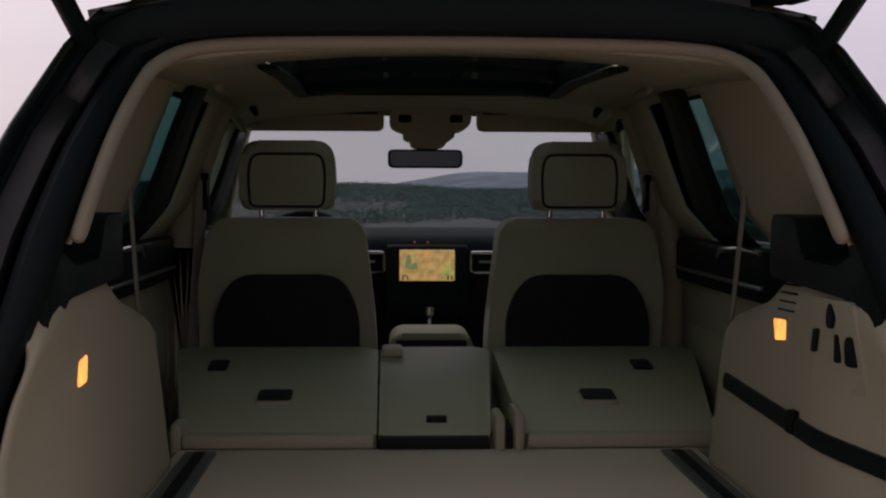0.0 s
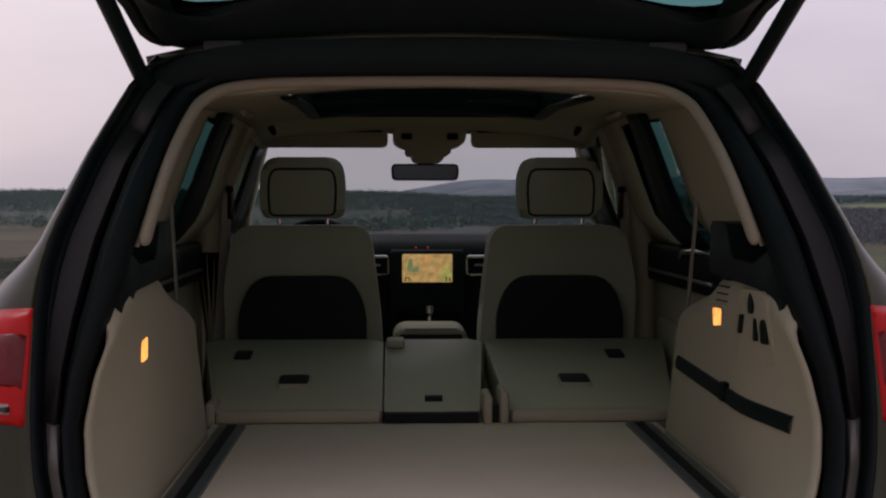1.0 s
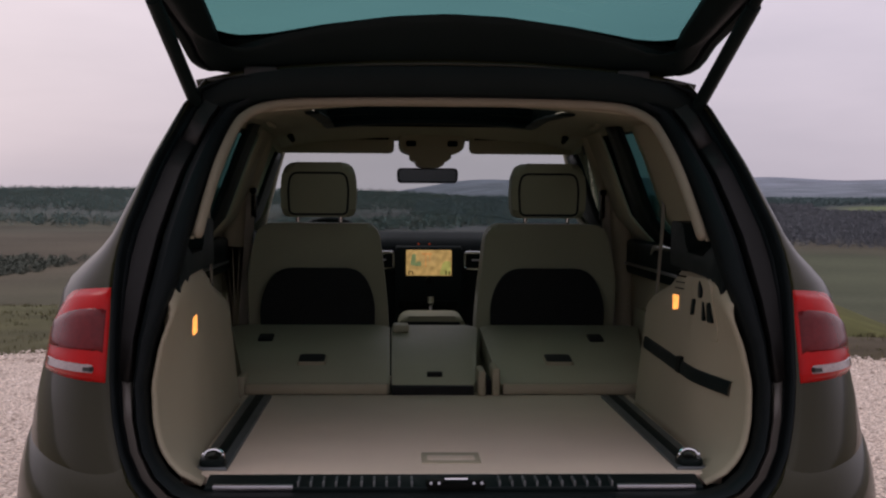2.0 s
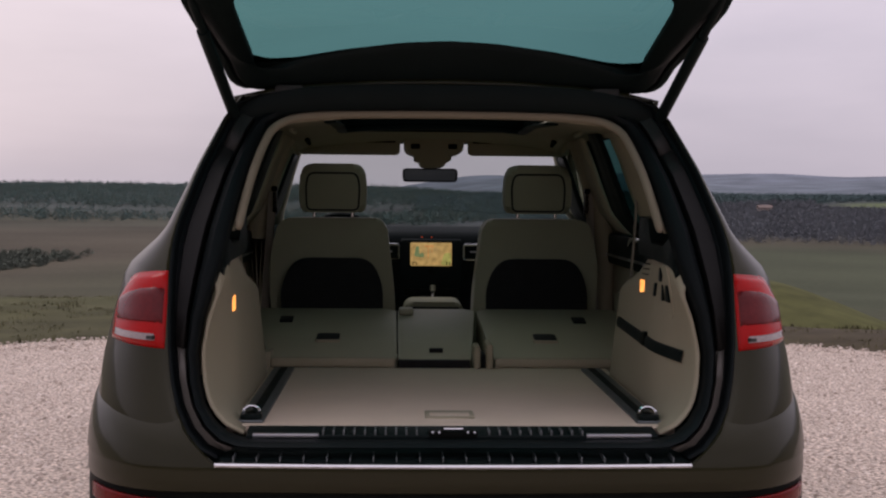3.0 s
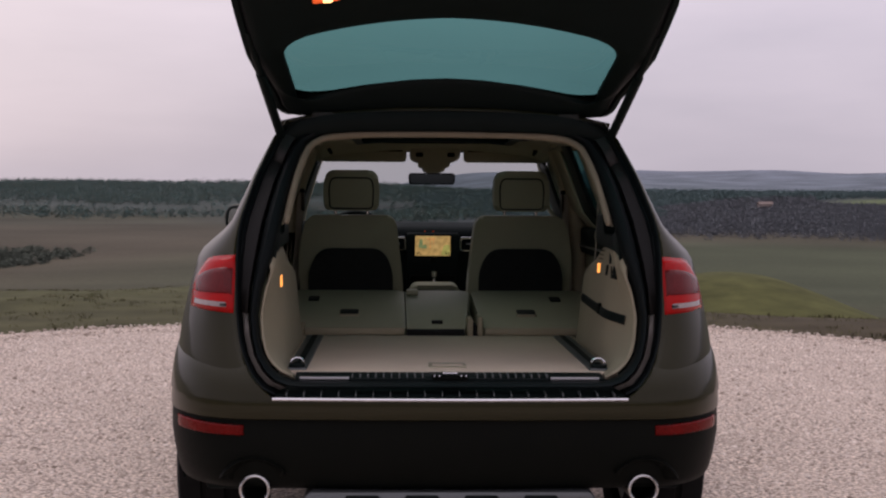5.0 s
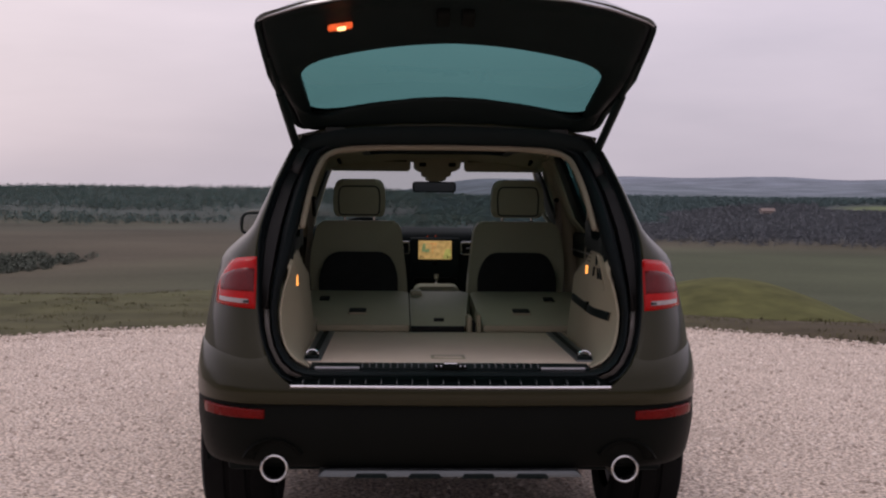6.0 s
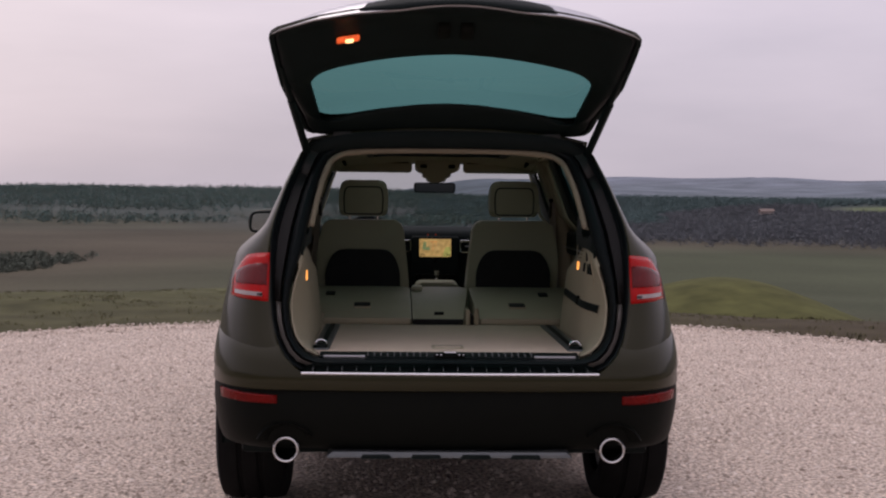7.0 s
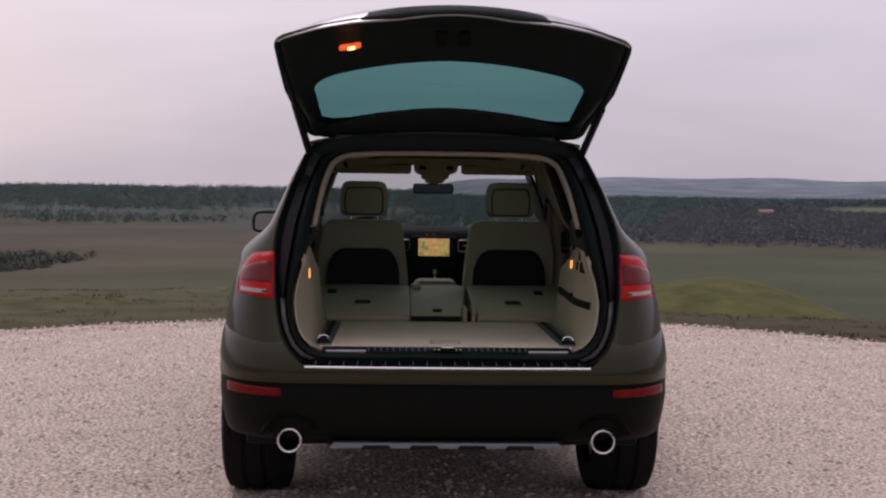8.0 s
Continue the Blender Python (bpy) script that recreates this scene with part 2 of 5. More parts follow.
# ---- ground: hilltop, valley and far ridges in one sheet ----
LEFT_LAND = [(9, 0), (14, 0.02), (16, -0.12), (25, -2.0), (60, -6.5), (150, -11.5), (220, -13.8), (400, -16), (700, -15.5), (900, -12), (1200, -4.5), (1500, 4), (1700, 8), (2100, 0), (4600, -10)]
RIGHT_LAND = [(9, 0), (10.4, 0.02), (11.8, -0.05), (14, -0.55), (18, -1.4), (25, -2.4), (60, -6.8), (150, -11.5), (220, -14.5), (350, -16), (480, -17.0), (1000, -6.5), (1150, 0.5), (1400, -2), (1800, -6), (2600, 10), (3500, 58), (3900, 72), (4600, 40)]


def land(x, y):
    d = math.hypot(x, y)
    inside = min(9.7 - 0.092 * x * x + 0.55 * math.exp(-((x - 2.4) / 1.3) ** 2) - y, 9.3 - abs(x), y + 13.8)
    sink = 0.10 * min(1, max(0, inside / 0.8))
    if d < 9:
        return -0.02 - sink
    az = math.degrees(math.atan2(x, y))
    s = min(1, max(0, (az + 2) / 8))
    s = s * s * (3 - 2 * s)
    if abs(az) > 100:
        s = 0.5
    z = lerp_table(LEFT_LAND, d) * (1 - s) + lerp_table(RIGHT_LAND, d) * s
    z += min(1, (d - 9) / 400) * 3.5 * noise.noise((x / 240, y / 240, 3.1))
    z += min(1, max(0, (d - 2000) / 800)) * (22 * noise.noise((x / 700, y / 700, 7.7)) + 9 * noise.noise((x / 260, y / 260, 1.7)))
    z += min(1, max(0, (d - 9) / 4)) * 0.06 * noise.noise((x / 1.3, y / 1.3, 0.4)) * (1 if d < 40 else 0)
    knoll = math.exp(-(((x - 8.2) / (4.4 if x > 8.2 else 5.0)) ** 2 + ((y - 28) / 6.0) ** 2))
    z += 2.25 * knoll
    z += 13 * math.exp(-((az - 15.7) / 0.7) ** 2) * max(0, 1 - abs(d - 4200) / 350)
    hill = math.exp(-((az - 2.6) / 2.6) ** 2) * max(0, 1 - abs(d - 3700) / 900)
    return z + 20 * hill - (0.02 + sink if d < 18 else 0)


def land_material():
    m = bpy.data.materials.new("hill_land")
    m.use_nodes = True
    n, l = m.node_tree.nodes, m.node_tree.links
    b = n["Principled BSDF"]
    b.inputs["Roughness"].default_value = 0.95
    b.inputs["Specular IOR Level"].default_value = 0.1
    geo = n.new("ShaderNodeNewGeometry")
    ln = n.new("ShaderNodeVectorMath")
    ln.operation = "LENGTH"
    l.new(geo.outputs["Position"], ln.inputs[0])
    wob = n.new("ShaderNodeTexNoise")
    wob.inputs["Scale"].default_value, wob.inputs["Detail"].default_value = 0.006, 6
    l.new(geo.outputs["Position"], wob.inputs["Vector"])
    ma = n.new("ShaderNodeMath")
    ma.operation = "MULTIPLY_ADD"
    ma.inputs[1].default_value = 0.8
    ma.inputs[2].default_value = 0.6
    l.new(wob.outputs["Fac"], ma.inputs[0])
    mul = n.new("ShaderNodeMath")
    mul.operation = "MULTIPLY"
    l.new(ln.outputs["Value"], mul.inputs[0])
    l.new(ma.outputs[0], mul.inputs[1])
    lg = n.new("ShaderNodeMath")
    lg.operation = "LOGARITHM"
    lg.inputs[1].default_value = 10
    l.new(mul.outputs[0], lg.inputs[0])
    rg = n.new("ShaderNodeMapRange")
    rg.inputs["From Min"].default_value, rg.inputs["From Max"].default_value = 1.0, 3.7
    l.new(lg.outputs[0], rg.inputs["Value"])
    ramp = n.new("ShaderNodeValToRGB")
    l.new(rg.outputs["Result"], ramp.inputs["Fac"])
    # far stops turn paler and bluer: distance haze put into the land colour
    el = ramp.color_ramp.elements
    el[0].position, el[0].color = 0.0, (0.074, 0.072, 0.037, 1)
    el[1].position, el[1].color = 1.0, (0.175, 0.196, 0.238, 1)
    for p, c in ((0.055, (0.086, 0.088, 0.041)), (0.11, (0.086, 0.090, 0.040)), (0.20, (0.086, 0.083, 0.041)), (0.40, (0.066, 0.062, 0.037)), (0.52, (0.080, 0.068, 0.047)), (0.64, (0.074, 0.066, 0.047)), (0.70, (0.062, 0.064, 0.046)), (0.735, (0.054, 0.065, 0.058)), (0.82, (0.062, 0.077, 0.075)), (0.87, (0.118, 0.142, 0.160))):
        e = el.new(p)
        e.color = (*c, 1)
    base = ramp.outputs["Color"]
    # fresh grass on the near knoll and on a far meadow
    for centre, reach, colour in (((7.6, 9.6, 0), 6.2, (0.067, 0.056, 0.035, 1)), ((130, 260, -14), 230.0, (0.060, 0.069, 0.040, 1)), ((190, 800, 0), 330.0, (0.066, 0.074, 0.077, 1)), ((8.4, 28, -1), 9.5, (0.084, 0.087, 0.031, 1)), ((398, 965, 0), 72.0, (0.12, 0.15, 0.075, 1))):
        far = n.new("ShaderNodeVectorMath")
        far.operation = "DISTANCE"
        far.inputs[1].default_value = centre
        l.new(geo.outputs["Position"], far.inputs[0])
        near = n.new("ShaderNodeMapRange")
        near.inputs["From Min"].default_value, near.inputs["From Max"].default_value = reach, reach * 0.6
        l.new(far.outputs["Value"], near.inputs["Value"])
        blend = n.new("ShaderNodeMix")
        blend.data_type = "RGBA"
        blend.inputs[7].default_value = colour
        l.new(near.outputs["Result"], blend.inputs[0])
        l.new(base, blend.inputs[6])
        base = blend.outputs[2]
    patch = n.new("ShaderNodeTexNoise")
    patch.inputs["Scale"].default_value, patch.inputs["Detail"].default_value = 0.012, 8
    l.new(geo.outputs["Position"], patch.inputs["Vector"])
    fine = n.new("ShaderNodeTexNoise")
    fine.inputs["Scale"].default_value, fine.inputs["Detail"].default_value = 1.6, 8
    l.new(geo.outputs["Position"], fine.inputs["Vector"])
    add = n.new("ShaderNodeMath")
    add.operation = "ADD"
    l.new(patch.outputs["Fac"], add.inputs[0])
    l.new(fine.outputs["Fac"], add.inputs[1])
    rr = n.new("ShaderNodeMapRange")
    rr.inputs["From Min"].default_value, rr.inputs["From Max"].default_value = 0.6, 1.4
    rr.inputs["To Min"].default_value, rr.inputs["To Max"].default_value = 0.55, 1.5
    l.new(add.outputs[0], rr.inputs["Value"])
    mx = n.new("ShaderNodeMix")
    mx.data_type, mx.blend_type = "RGBA", "MULTIPLY"
    mx.inputs[0].default_value = 1.0
    l.new(base, mx.inputs[6])
    l.new(rr.outputs["Result"], mx.inputs[7])
    l.new(mx.outputs[2], b.inputs["Base Color"])
    return m


def build_ground():
    bm = bmesh.new()
    radii = [0.5, 3, 5, 6, 7, 7.5, 8, 8.5] + [9 + 0.5 * i for i in range(24)] + [21 * 1.045 ** i for i in range(1, 123)]
    angs = [-180 + 6 * i for i in range(25)] + [-34 + 0.5 * i for i in range(137)] + [36 + 6 * i for i in range(24)]
    rows = []
    for r in radii:
        rows.append([(r * math.sin(radians(a)), r * math.cos(radians(a)), land(r * math.sin(radians(a)), r * math.cos(radians(a)))) for a in angs])
    g = add_sheet(bm, rows, True)
    bm.faces.new(list(reversed(g[0])))
    tagged(part("ground", bm, land_material(), sharp=180), "brown and green hill land falling to a wooded valley, haze painted on far ridges", "ground", kind="structure")


build_ground()

GRAVEL = material("pale_gravel", (0.56, 0.465, 0.385), 0.95, 0, 0.30, 1.6, 1.1, 46, 1.0)
GRAVEL.node_tree.nodes["Bump"].inputs["Distance"].default_value = 0.02


def gravel_front(x):
    """Where the gravel ends ahead of the car, in y."""
    return 9.7 - 0.092 * x * x + 0.55 * math.exp(-((x - 2.4) / 1.3) ** 2) + 0.25 * noise.noise((x / 1.7, 0.3, 0)) + 0.08 * noise.noise((x / 0.3, 4.3, 0))


def build_gravel():
    xs = steps(-9.5, 9.5, 190)
    rows = []
    for s in steps(0, 1, 60):
        row = []
        for x in xs:
            y0, y1 = -14.0, gravel_front(x)
            y = y0 + (y1 - y0) * s
            edge = min(1, (1 - s) * 25)
            row.append((x, y, -0.035 + (0.035 + 0.008 * noise.noise((x / 0.5, y / 0.5, 0))) * edge))
        rows.append(row)
    tagged(part("gravel_yard", sheet(rows), GRAVEL, sharp=180), "pale pinkish gravel yard on the hilltop", "gravel", kind="structure")


build_gravel()


# ---- the car ----
car = tagged(new("car"), "dark brown metallic estate off-roader with its tailgate raised", "car")

SIDE = [(0.25, 0.86), (0.40, 0.925), (0.60, 0.953), (0.74, 0.945), (0.90, 0.928), (1.02, 0.905), (1.12, 0.879), (1.15, 0.858), (1.18, 0.824), (1.21, 0.785), (1.25, 0.746), (1.33, 0.711), (1.45, 0.663), (1.52, 0.629), (1.60, 0.581)]
REAR_Y = [(0.40, 0.06), (0.60, 0.0), (0.70, 0.0), (0.78, 0.03), (0.88, 0.07), (1.0, 0.11), (1.133, 0.16), (1.26, 0.25), (1.40, 0.37), (1.54, 0.50), (1.617, 0.58)]
OPEN_X = [(0.58, 0.54), (0.70, 0.56), (0.725, 0.60), (0.765, 0.635), (0.82, 0.662), (0.885, 0.68), (0.96, 0.69), (1.05, 0.695), (1.133, 0.698), (1.20, 0.70), (1.26, 0.692), (1.40, 0.655), (1.54, 0.605), (1.60, 0.565)]
ROOF_LIFT = [(0.55, 0.0), (1.0, 0.03), (1.7, 0.055), (2.3, 0.045), (2.7, 0.0)]
WAIST, EAVE = 1.15, 1.60
ARCH = [(0.98, 0.36, 0.415), (3.87, 0.36, 0.415)]


def side_x(z):
    return lerp_table(SIDE, z)


def arch_lift(y, z):
    for cy, cz, r in ARCH:
        if abs(y - cy) < r:
            return max(z, cz + math.sqrt(r * r - (y - cy) ** 2))
    return z


def nose(y):
    return 1.0 if y < 3.5 else 1.0 - 0.16 * ((y - 3.5) / 1.28) ** 2.4


def quarter_front(z):
    """Where the rear corner's skin meets the quarter window or the door, in y."""
    return 1.42 if z < WAIST else 0.60 + (z - WAIST) * 0.75


def quarter_point(z, s):
    xo, yo = lerp_table(OPEN_X, z), lerp_table(REAR_Y, z)
    reach = 0.52 if z < 1.1 else 0.52 - 0.2 * min(1, (z - 1.1) / 0.2)
    end = quarter_front(z)
    if s <= 0.6:
        a = s / 0.6 * math.pi / 2
        x, y = xo + (side_x(z) - xo) * math.sin(a) ** 0.95, yo + reach * (1 - math.cos(a))
        y = min(y, end)
    else:
        x, y = side_x(z), yo + reach + (max(end, yo + reach) - yo - reach) * (s - 0.6) / 0.4
    return x, y


def quarter_panel(sign):
    rows = []
    for z in steps(0.655, 0.675, 2) + steps(0.69, 1.12, 14) + steps(1.15, 1.60, 14):
        row = []
        for s in steps(0, 1, 40):
            x, y = quarter_point(z, s)
            row.append((sign * x, y, arch_lift(y, z)))
        rows.append(row)
    return sheet(rows)


for sign in (-1, 1):
    part("rear_quarter", quarter_panel(sign), PAINT, car, "dark brown painted rear corner panel", thick=0.012)


def side_panel(sign, y0, y1, z0, z1):
    rows = []
    for z in steps(z0, z1, 18):
        rows.append([(sign * side_x(z) * nose(y), y, arch_lift(y, min(z, z1 if y < 3.3 else z1 - 0.10 * (y - 3.3) / 1.4))) for y in steps(y0, y1, 24)])
    return sheet(rows)


for sign in (-1, 1):
    for name, y0, y1 in (("rear_door", 1.424, 2.28), ("front_door", 2.285, 3.34), ("front_wing", 3.345, 4.72)):
        skin = part(name, side_panel(sign, y0, y1, 0.34, WAIST - 0.002), PAINT, car, thick=0.02)
        if name != "front_wing":
            bar = joined(box(y0 + 0.1, y0 + 0.32, -0.012, 0.012, -0.014, 0.014, 0.008))
            for v in bar.verts:
                v.co = Vector((sign * (side_x(0.95) + 0.025 + v.co.y), v.co.x, 0.95 + v.co.z))
            part("door_handle", bar, PAINT, skin)
    sill = box(0.84, 0.90, 1.42, 3.45, 0.26, 0.37, 0.02)
    part("side_sill", sill if sign > 0 else mirrored(sill), BUMPER_BLACK, car)


# roof, with the opening of the glass sunroof
def roof_z(x, y, base=EAVE):
    w = 0.60
    return base + lerp_table(ROOF_LIFT, y) + 0.05 * (1 - min(1, abs(x) / w) ** 2.2)


def roof_sheet(base, xw, y0, y1, hole):
    bm = bmesh.new()
    xs = [-xw, -0.5, -0.43, -0.36, -0.18, 0, 0.18, 0.36, 0.43, 0.5, xw]
    ys = [y0, 0.7, 0.85, 1.05, 1.3, 1.6, 1.9, 2.1, 2.3, 2.5, y1]
    grid = [[bm.verts.new((x, y, roof_z(x, y, base) - (0.0 if abs(x) < xw else 0.005))) for x in xs] for y in ys]
    for j in range(len(ys) - 1):
        for i in range(len(xs) - 1):
            if hole and -0.361 < xs[i] and xs[i + 1] < 0.361 and 1.049 < ys[j] and ys[j + 1] < 2.101:
                continue
            bm.faces.new((grid[j][i], grid[j][i + 1], grid[j + 1][i + 1], grid[j + 1][i]))
    return bm


part("roof", roof_sheet(EAVE, 0.592, 0.585, 2.66, True), PAINT, car, thick=0.02)
sunroof = part("sunroof", sheet([[(x, y, roof_z(x, y, EAVE - 0.103) + 0.008) for x in steps(-0.359, 0.359, 8)] for y in steps(1.052, 2.098, 8)]), DARK_GLASS, car, "dark tinted glass panorama sunroof")
part("sunroof_border", joined(*[sheet([[(x, y, roof_z(x, y, EAVE - 0.103) - 0.003) for x in steps(x0, x1, 8)] for y in steps(y0, y1, 8)]) for x0, x1, y0, y1 in ((-0.365, 0.365, 2.045, 2.11), (-0.37, -0.335, 1.06, 2.045), (0.335, 0.37, 1.06, 2.045))]), BLACK_TRIM, sunroof, thick=0.006)
liner = part("headliner", roof_sheet(EAVE - 0.103, 0.56, 0.625, 2.62, True), HEADLINER, car, "beige woven headliner", thick=-0.01)
for (x0, x1, y0, y1) in ((-0.385, -0.36, 1.04, 2.11), (0.36, 0.385, 1.04, 2.11)):
    part("sunroof_frame", box(x0, x1, y0, y1, 1.580, 1.685, 0.005), BLACK_TRIM, car)
part("sunroof_frame", box(-0.385, 0.385, 2.085, 2.115, 1.578, 1.69, 0.006), BLACK_TRIM, car)
part("sunroof_frame", box(-0.385, 0.385, 1.03, 1.055, 1.595, 1.69, 0.006), BLACK_TRIM, car)


rows = [[(x, y + 0.0, roof_z(x, 0.6) - 0.022 * (1 - (x / 0.58) ** 2) - 0.045 * (abs(x) / 0.58) ** 8 + dz) for x in steps(-0.575, 0.575, 30)] for y, dz in ((0.590, -0.060), (0.574, -0.040), (0.572, -0.010), (0.574, 0.004), (0.60, 0.010), (0.70, 0.010), (0.72, 0.0))]
part("roof_edge_trim", sheet(rows), BLACK_TRIM, car, "black roof edge under the tailgate hinge")


part("windscreen_header", box(-0.575, 0.62, 2.575, 2.67, 1.553, 1.625, 0.015), HEADLINER, car)


# greenhouse: outer frame, panes and inner trim on each side
WINDOW_LOW, WINDOW_TOP = 1.185, 1.50


def bay_y(k, z):
    """The y of the k-th edge along the side windows at height z."""
    lean = 2.64 + (EAVE - z) / (EAVE - WAIST) * 0.80
    return [quarter_front(z) - 0.002, quarter_front(z) + 0.04, 1.08 + (1.5 - z) * 0.1, 1.30, 1.90, 2.27, lean - 0.13, lean][k]


def greenhouse(sign, inset):
    frame_bm, panes = bmesh.new(), []
    zs = [WAIST, WINDOW_LOW, 1.26, 1.34, 1.42, WINDOW_TOP, 1.56, EAVE]

    def at(y, z):
        lift = lerp_table(ROOF_LIFT, y) * max(0, (z - WAIST) / (EAVE - WAIST))
        return (sign * (side_x(z) - inset), y, z + lift - (0.02 if inset and z > 1.58 else 0))

    for k in range(7):
        pane = k in (1, 3, 5)
        cols = 8 if pane else 3
        for a, b in zip(zs, zs[1:]):
            hole = pane and not (inset and k == 1) and a >= WINDOW_LOW - 0.001 and b <= WINDOW_TOP + 0.001
            if hole:
                continue
            add_sheet(frame_bm, [[at(y, z) for y in steps(bay_y(k, z), bay_y(k + 1, z), cols)] for z in (a, b)])
        if pane:
            panes.append([[at(bay_y(k, z) + (bay_y(k + 1, z) - bay_y(k, z)) * s, z) for s in steps(0, 1, cols)] for z in steps(WINDOW_LOW, WINDOW_TOP, 4)])
    bmesh.ops.remove_doubles(frame_bm, verts=frame_bm.verts[:], dist=0.0005)
    return frame_bm, panes


for sign in (-1, 1):
    bm, panes = greenhouse(sign, 0.0)
    outer = part("window_frame", bm, BLACK_TRIM, car, "gloss black side window frame", thick=0.012)
    for rows, glass in zip(panes, (SIDE_TINTED, SIDE_TINTED, SIDE_CLEAR)):
        rows = [[Vector(p) - Vector((sign * 0.006, 0, 0)) for p in r] for r in rows]
        part("side_pane", sheet(rows), glass, outer)
    bm, _ = greenhouse(sign, 0.055)
    part("pillar_trim", bm, HEADLINER, car, "beige pillar trim round the side windows", thick=0.012)

# windscreen
rows = []
for s in steps(0, 1, 8):
    z = 1.585 - s * 0.475
    y = 2.66 + s * 0.86
    w = 0.62 + s * 0.17
    rows.append([(x * w, y + 0.10 * (1 - x * x), z + 0.045 * (1 - x * x)) for x in steps(-1, 1, 14)])
part("windscreen", sheet(rows), CLEAR, car, "clear greenish windscreen")
for sign in (-1, 1):
    out = 0.03 if sign > 0 else 0.0
    post = tube([(sign * (0.602 + out), 2.60, 1.555), (sign * (0.685 + out), 3.0, 1.36), (sign * (0.76 + out), 3.42, 1.12)], [0.035, 0.042, 0.05], 10)
    part("front_pillar", post, HEADLINER, car)

# bonnet and front end
rows = []
for y in steps(3.46, 4.70, 16):
    w = side_x(1.06) * nose(y) * 0.985
    z = 1.10 - 0.16 * ((y - 3.46) / 1.24) ** 1.8
    rows.append([(x * w, y + 0.05 * (1 - x * x), z + 0.05 * (1 - x * x) - 0.03 * abs(x) ** 6) for x in steps(-1, 1, 16)])
part("bonnet", sheet(rows), PAINT, car, thick=0.02)
rows = []
for z in steps(0.30, 0.96, 12):
    b = 4.70 + 0.09 * math.sin(math.pi * min(1, max(0, (z - 0.2) / 0.9)))
    rows.append([(math.sin(a) * 0.80, b - 0.30 * (1 - math.cos(a)) ** 1.3, z) for a in steps(-1.45, 1.45, 24)])
front = part("front_bumper", sheet(rows), PAINT, car, thick=0.03)
part("grille", joined(*[box(-0.45, 0.45, 4.755, 4.785, z, z + 0.022, 0.004) for z in (0.70, 0.74, 0.78, 0.82)]), CHROME, front)
for sign in (-1, 1):
    hl = box(0.50, 0.76, 4.60, 4.745, 0.72, 0.86, 0.03)
    part("headlight", hl if sign > 0 else mirrored(hl), CLEAR_LENS, car)
part("floor_pan", box(-0.84, 0.84, 0.45, 4.5, 0.30, 0.40, 0.02), BLACK_TRIM, car)


# wheels
def wheel(x, y):
    sgn = 1 if x > 0 else -1
    tyre_profile = [(-0.115, 0.24), (-0.125, 0.28), (-0.130, 0.32), (-0.118, 0.352), (-0.095, 0.362), (-0.05, 0.366), (-0.045, 0.356), (-0.03, 0.356), (-0.025, 0.367), (0.025, 0.367), (0.03, 0.356), (0.045, 0.356), (0.05, 0.366), (0.095, 0.362), (0.118, 0.352), (0.130, 0.32), (0.125, 0.28), (0.115, 0.24)]
    n = 56
    rows = [[(x + 1.13 * a, y + r * math.cos(2 * math.pi * k / n), 0.365 + r * math.sin(2 * math.pi * k / n)) for k in range(n)] for a, r in tyre_profile]
    rim_profile = [(-0.10, 0.242), (-0.10, 0.19), (0.02, 0.18), (0.07, 0.06), (0.07, 0.005)]
    rim = part("wheel", sheet([[(x + sgn * a, y + r * math.cos(2 * math.pi * k / n), 0.365 + r * math.sin(2 * math.pi * k / n)) for k in range(n)] for a, r in rim_profile] + [[(x + sgn * a, y + r * math.cos(2 * math.pi * k / n), 0.365 + r * math.sin(2 * math.pi * k / n)) for k in range(n)] for a, r in ((0.07, 0.005), (0.075, 0.08), (0.10, 0.22), (0.115, 0.242))], True), ALU, car, "alloy wheel", recalc=False)
    part("tyre", sheet(rows, True), TYRE_RUBBER, rim, "black rubber tyre")


for wx, wy in ((-0.828, 0.98), (0.828, 0.98), (-0.82, 3.87), (0.82, 3.87)):
    wheel(wx, wy)
for sign in (-1, 1):
    rows = [[(sign * x, 0.98 + r * math.cos(a), 0.36 + r * math.sin(a)) for a in steps(-0.1, math.pi + 0.1, 24)] for x, r in ((0.935, 0.416), (0.925, 0.405), (0.60, 0.405))]
    part("wheel_arch_liner", sheet(rows), BLACK_TRIM, car)


# ---- rear bumper ----
def bumper_rows(zs, ys, reach=0.5, xw=0.953):
    rows = []
    for z, y in zip(zs, ys):
        w = min(xw, side_x(z))
        row = []
        for t in steps(-1, 1, 60):
            flat = 0.60
            if abs(t) < 0.6:
                x, dy = flat * t / 0.6, 0.02 * (t / 0.6) ** 2
            else:
                a = (abs(t) - 0.6) / 0.4 * math.pi / 2
                x, dy = math.copysign(flat + (w - flat) * math.sin(a), t), 0.02 + reach * (1 - math.cos(a)) ** 1.15
            row.append((x, y + dy, z))
        rows.append(row)
    return rows


BUMPER_FACE = [(0.688, -0.027), (0.72, -0.022), (0.745, -0.014), (0.77, -0.003), (0.79, 0.010), (0.806, 0.024), (0.818, 0.042), (0.826, 0.066), (0.830, 0.10)]


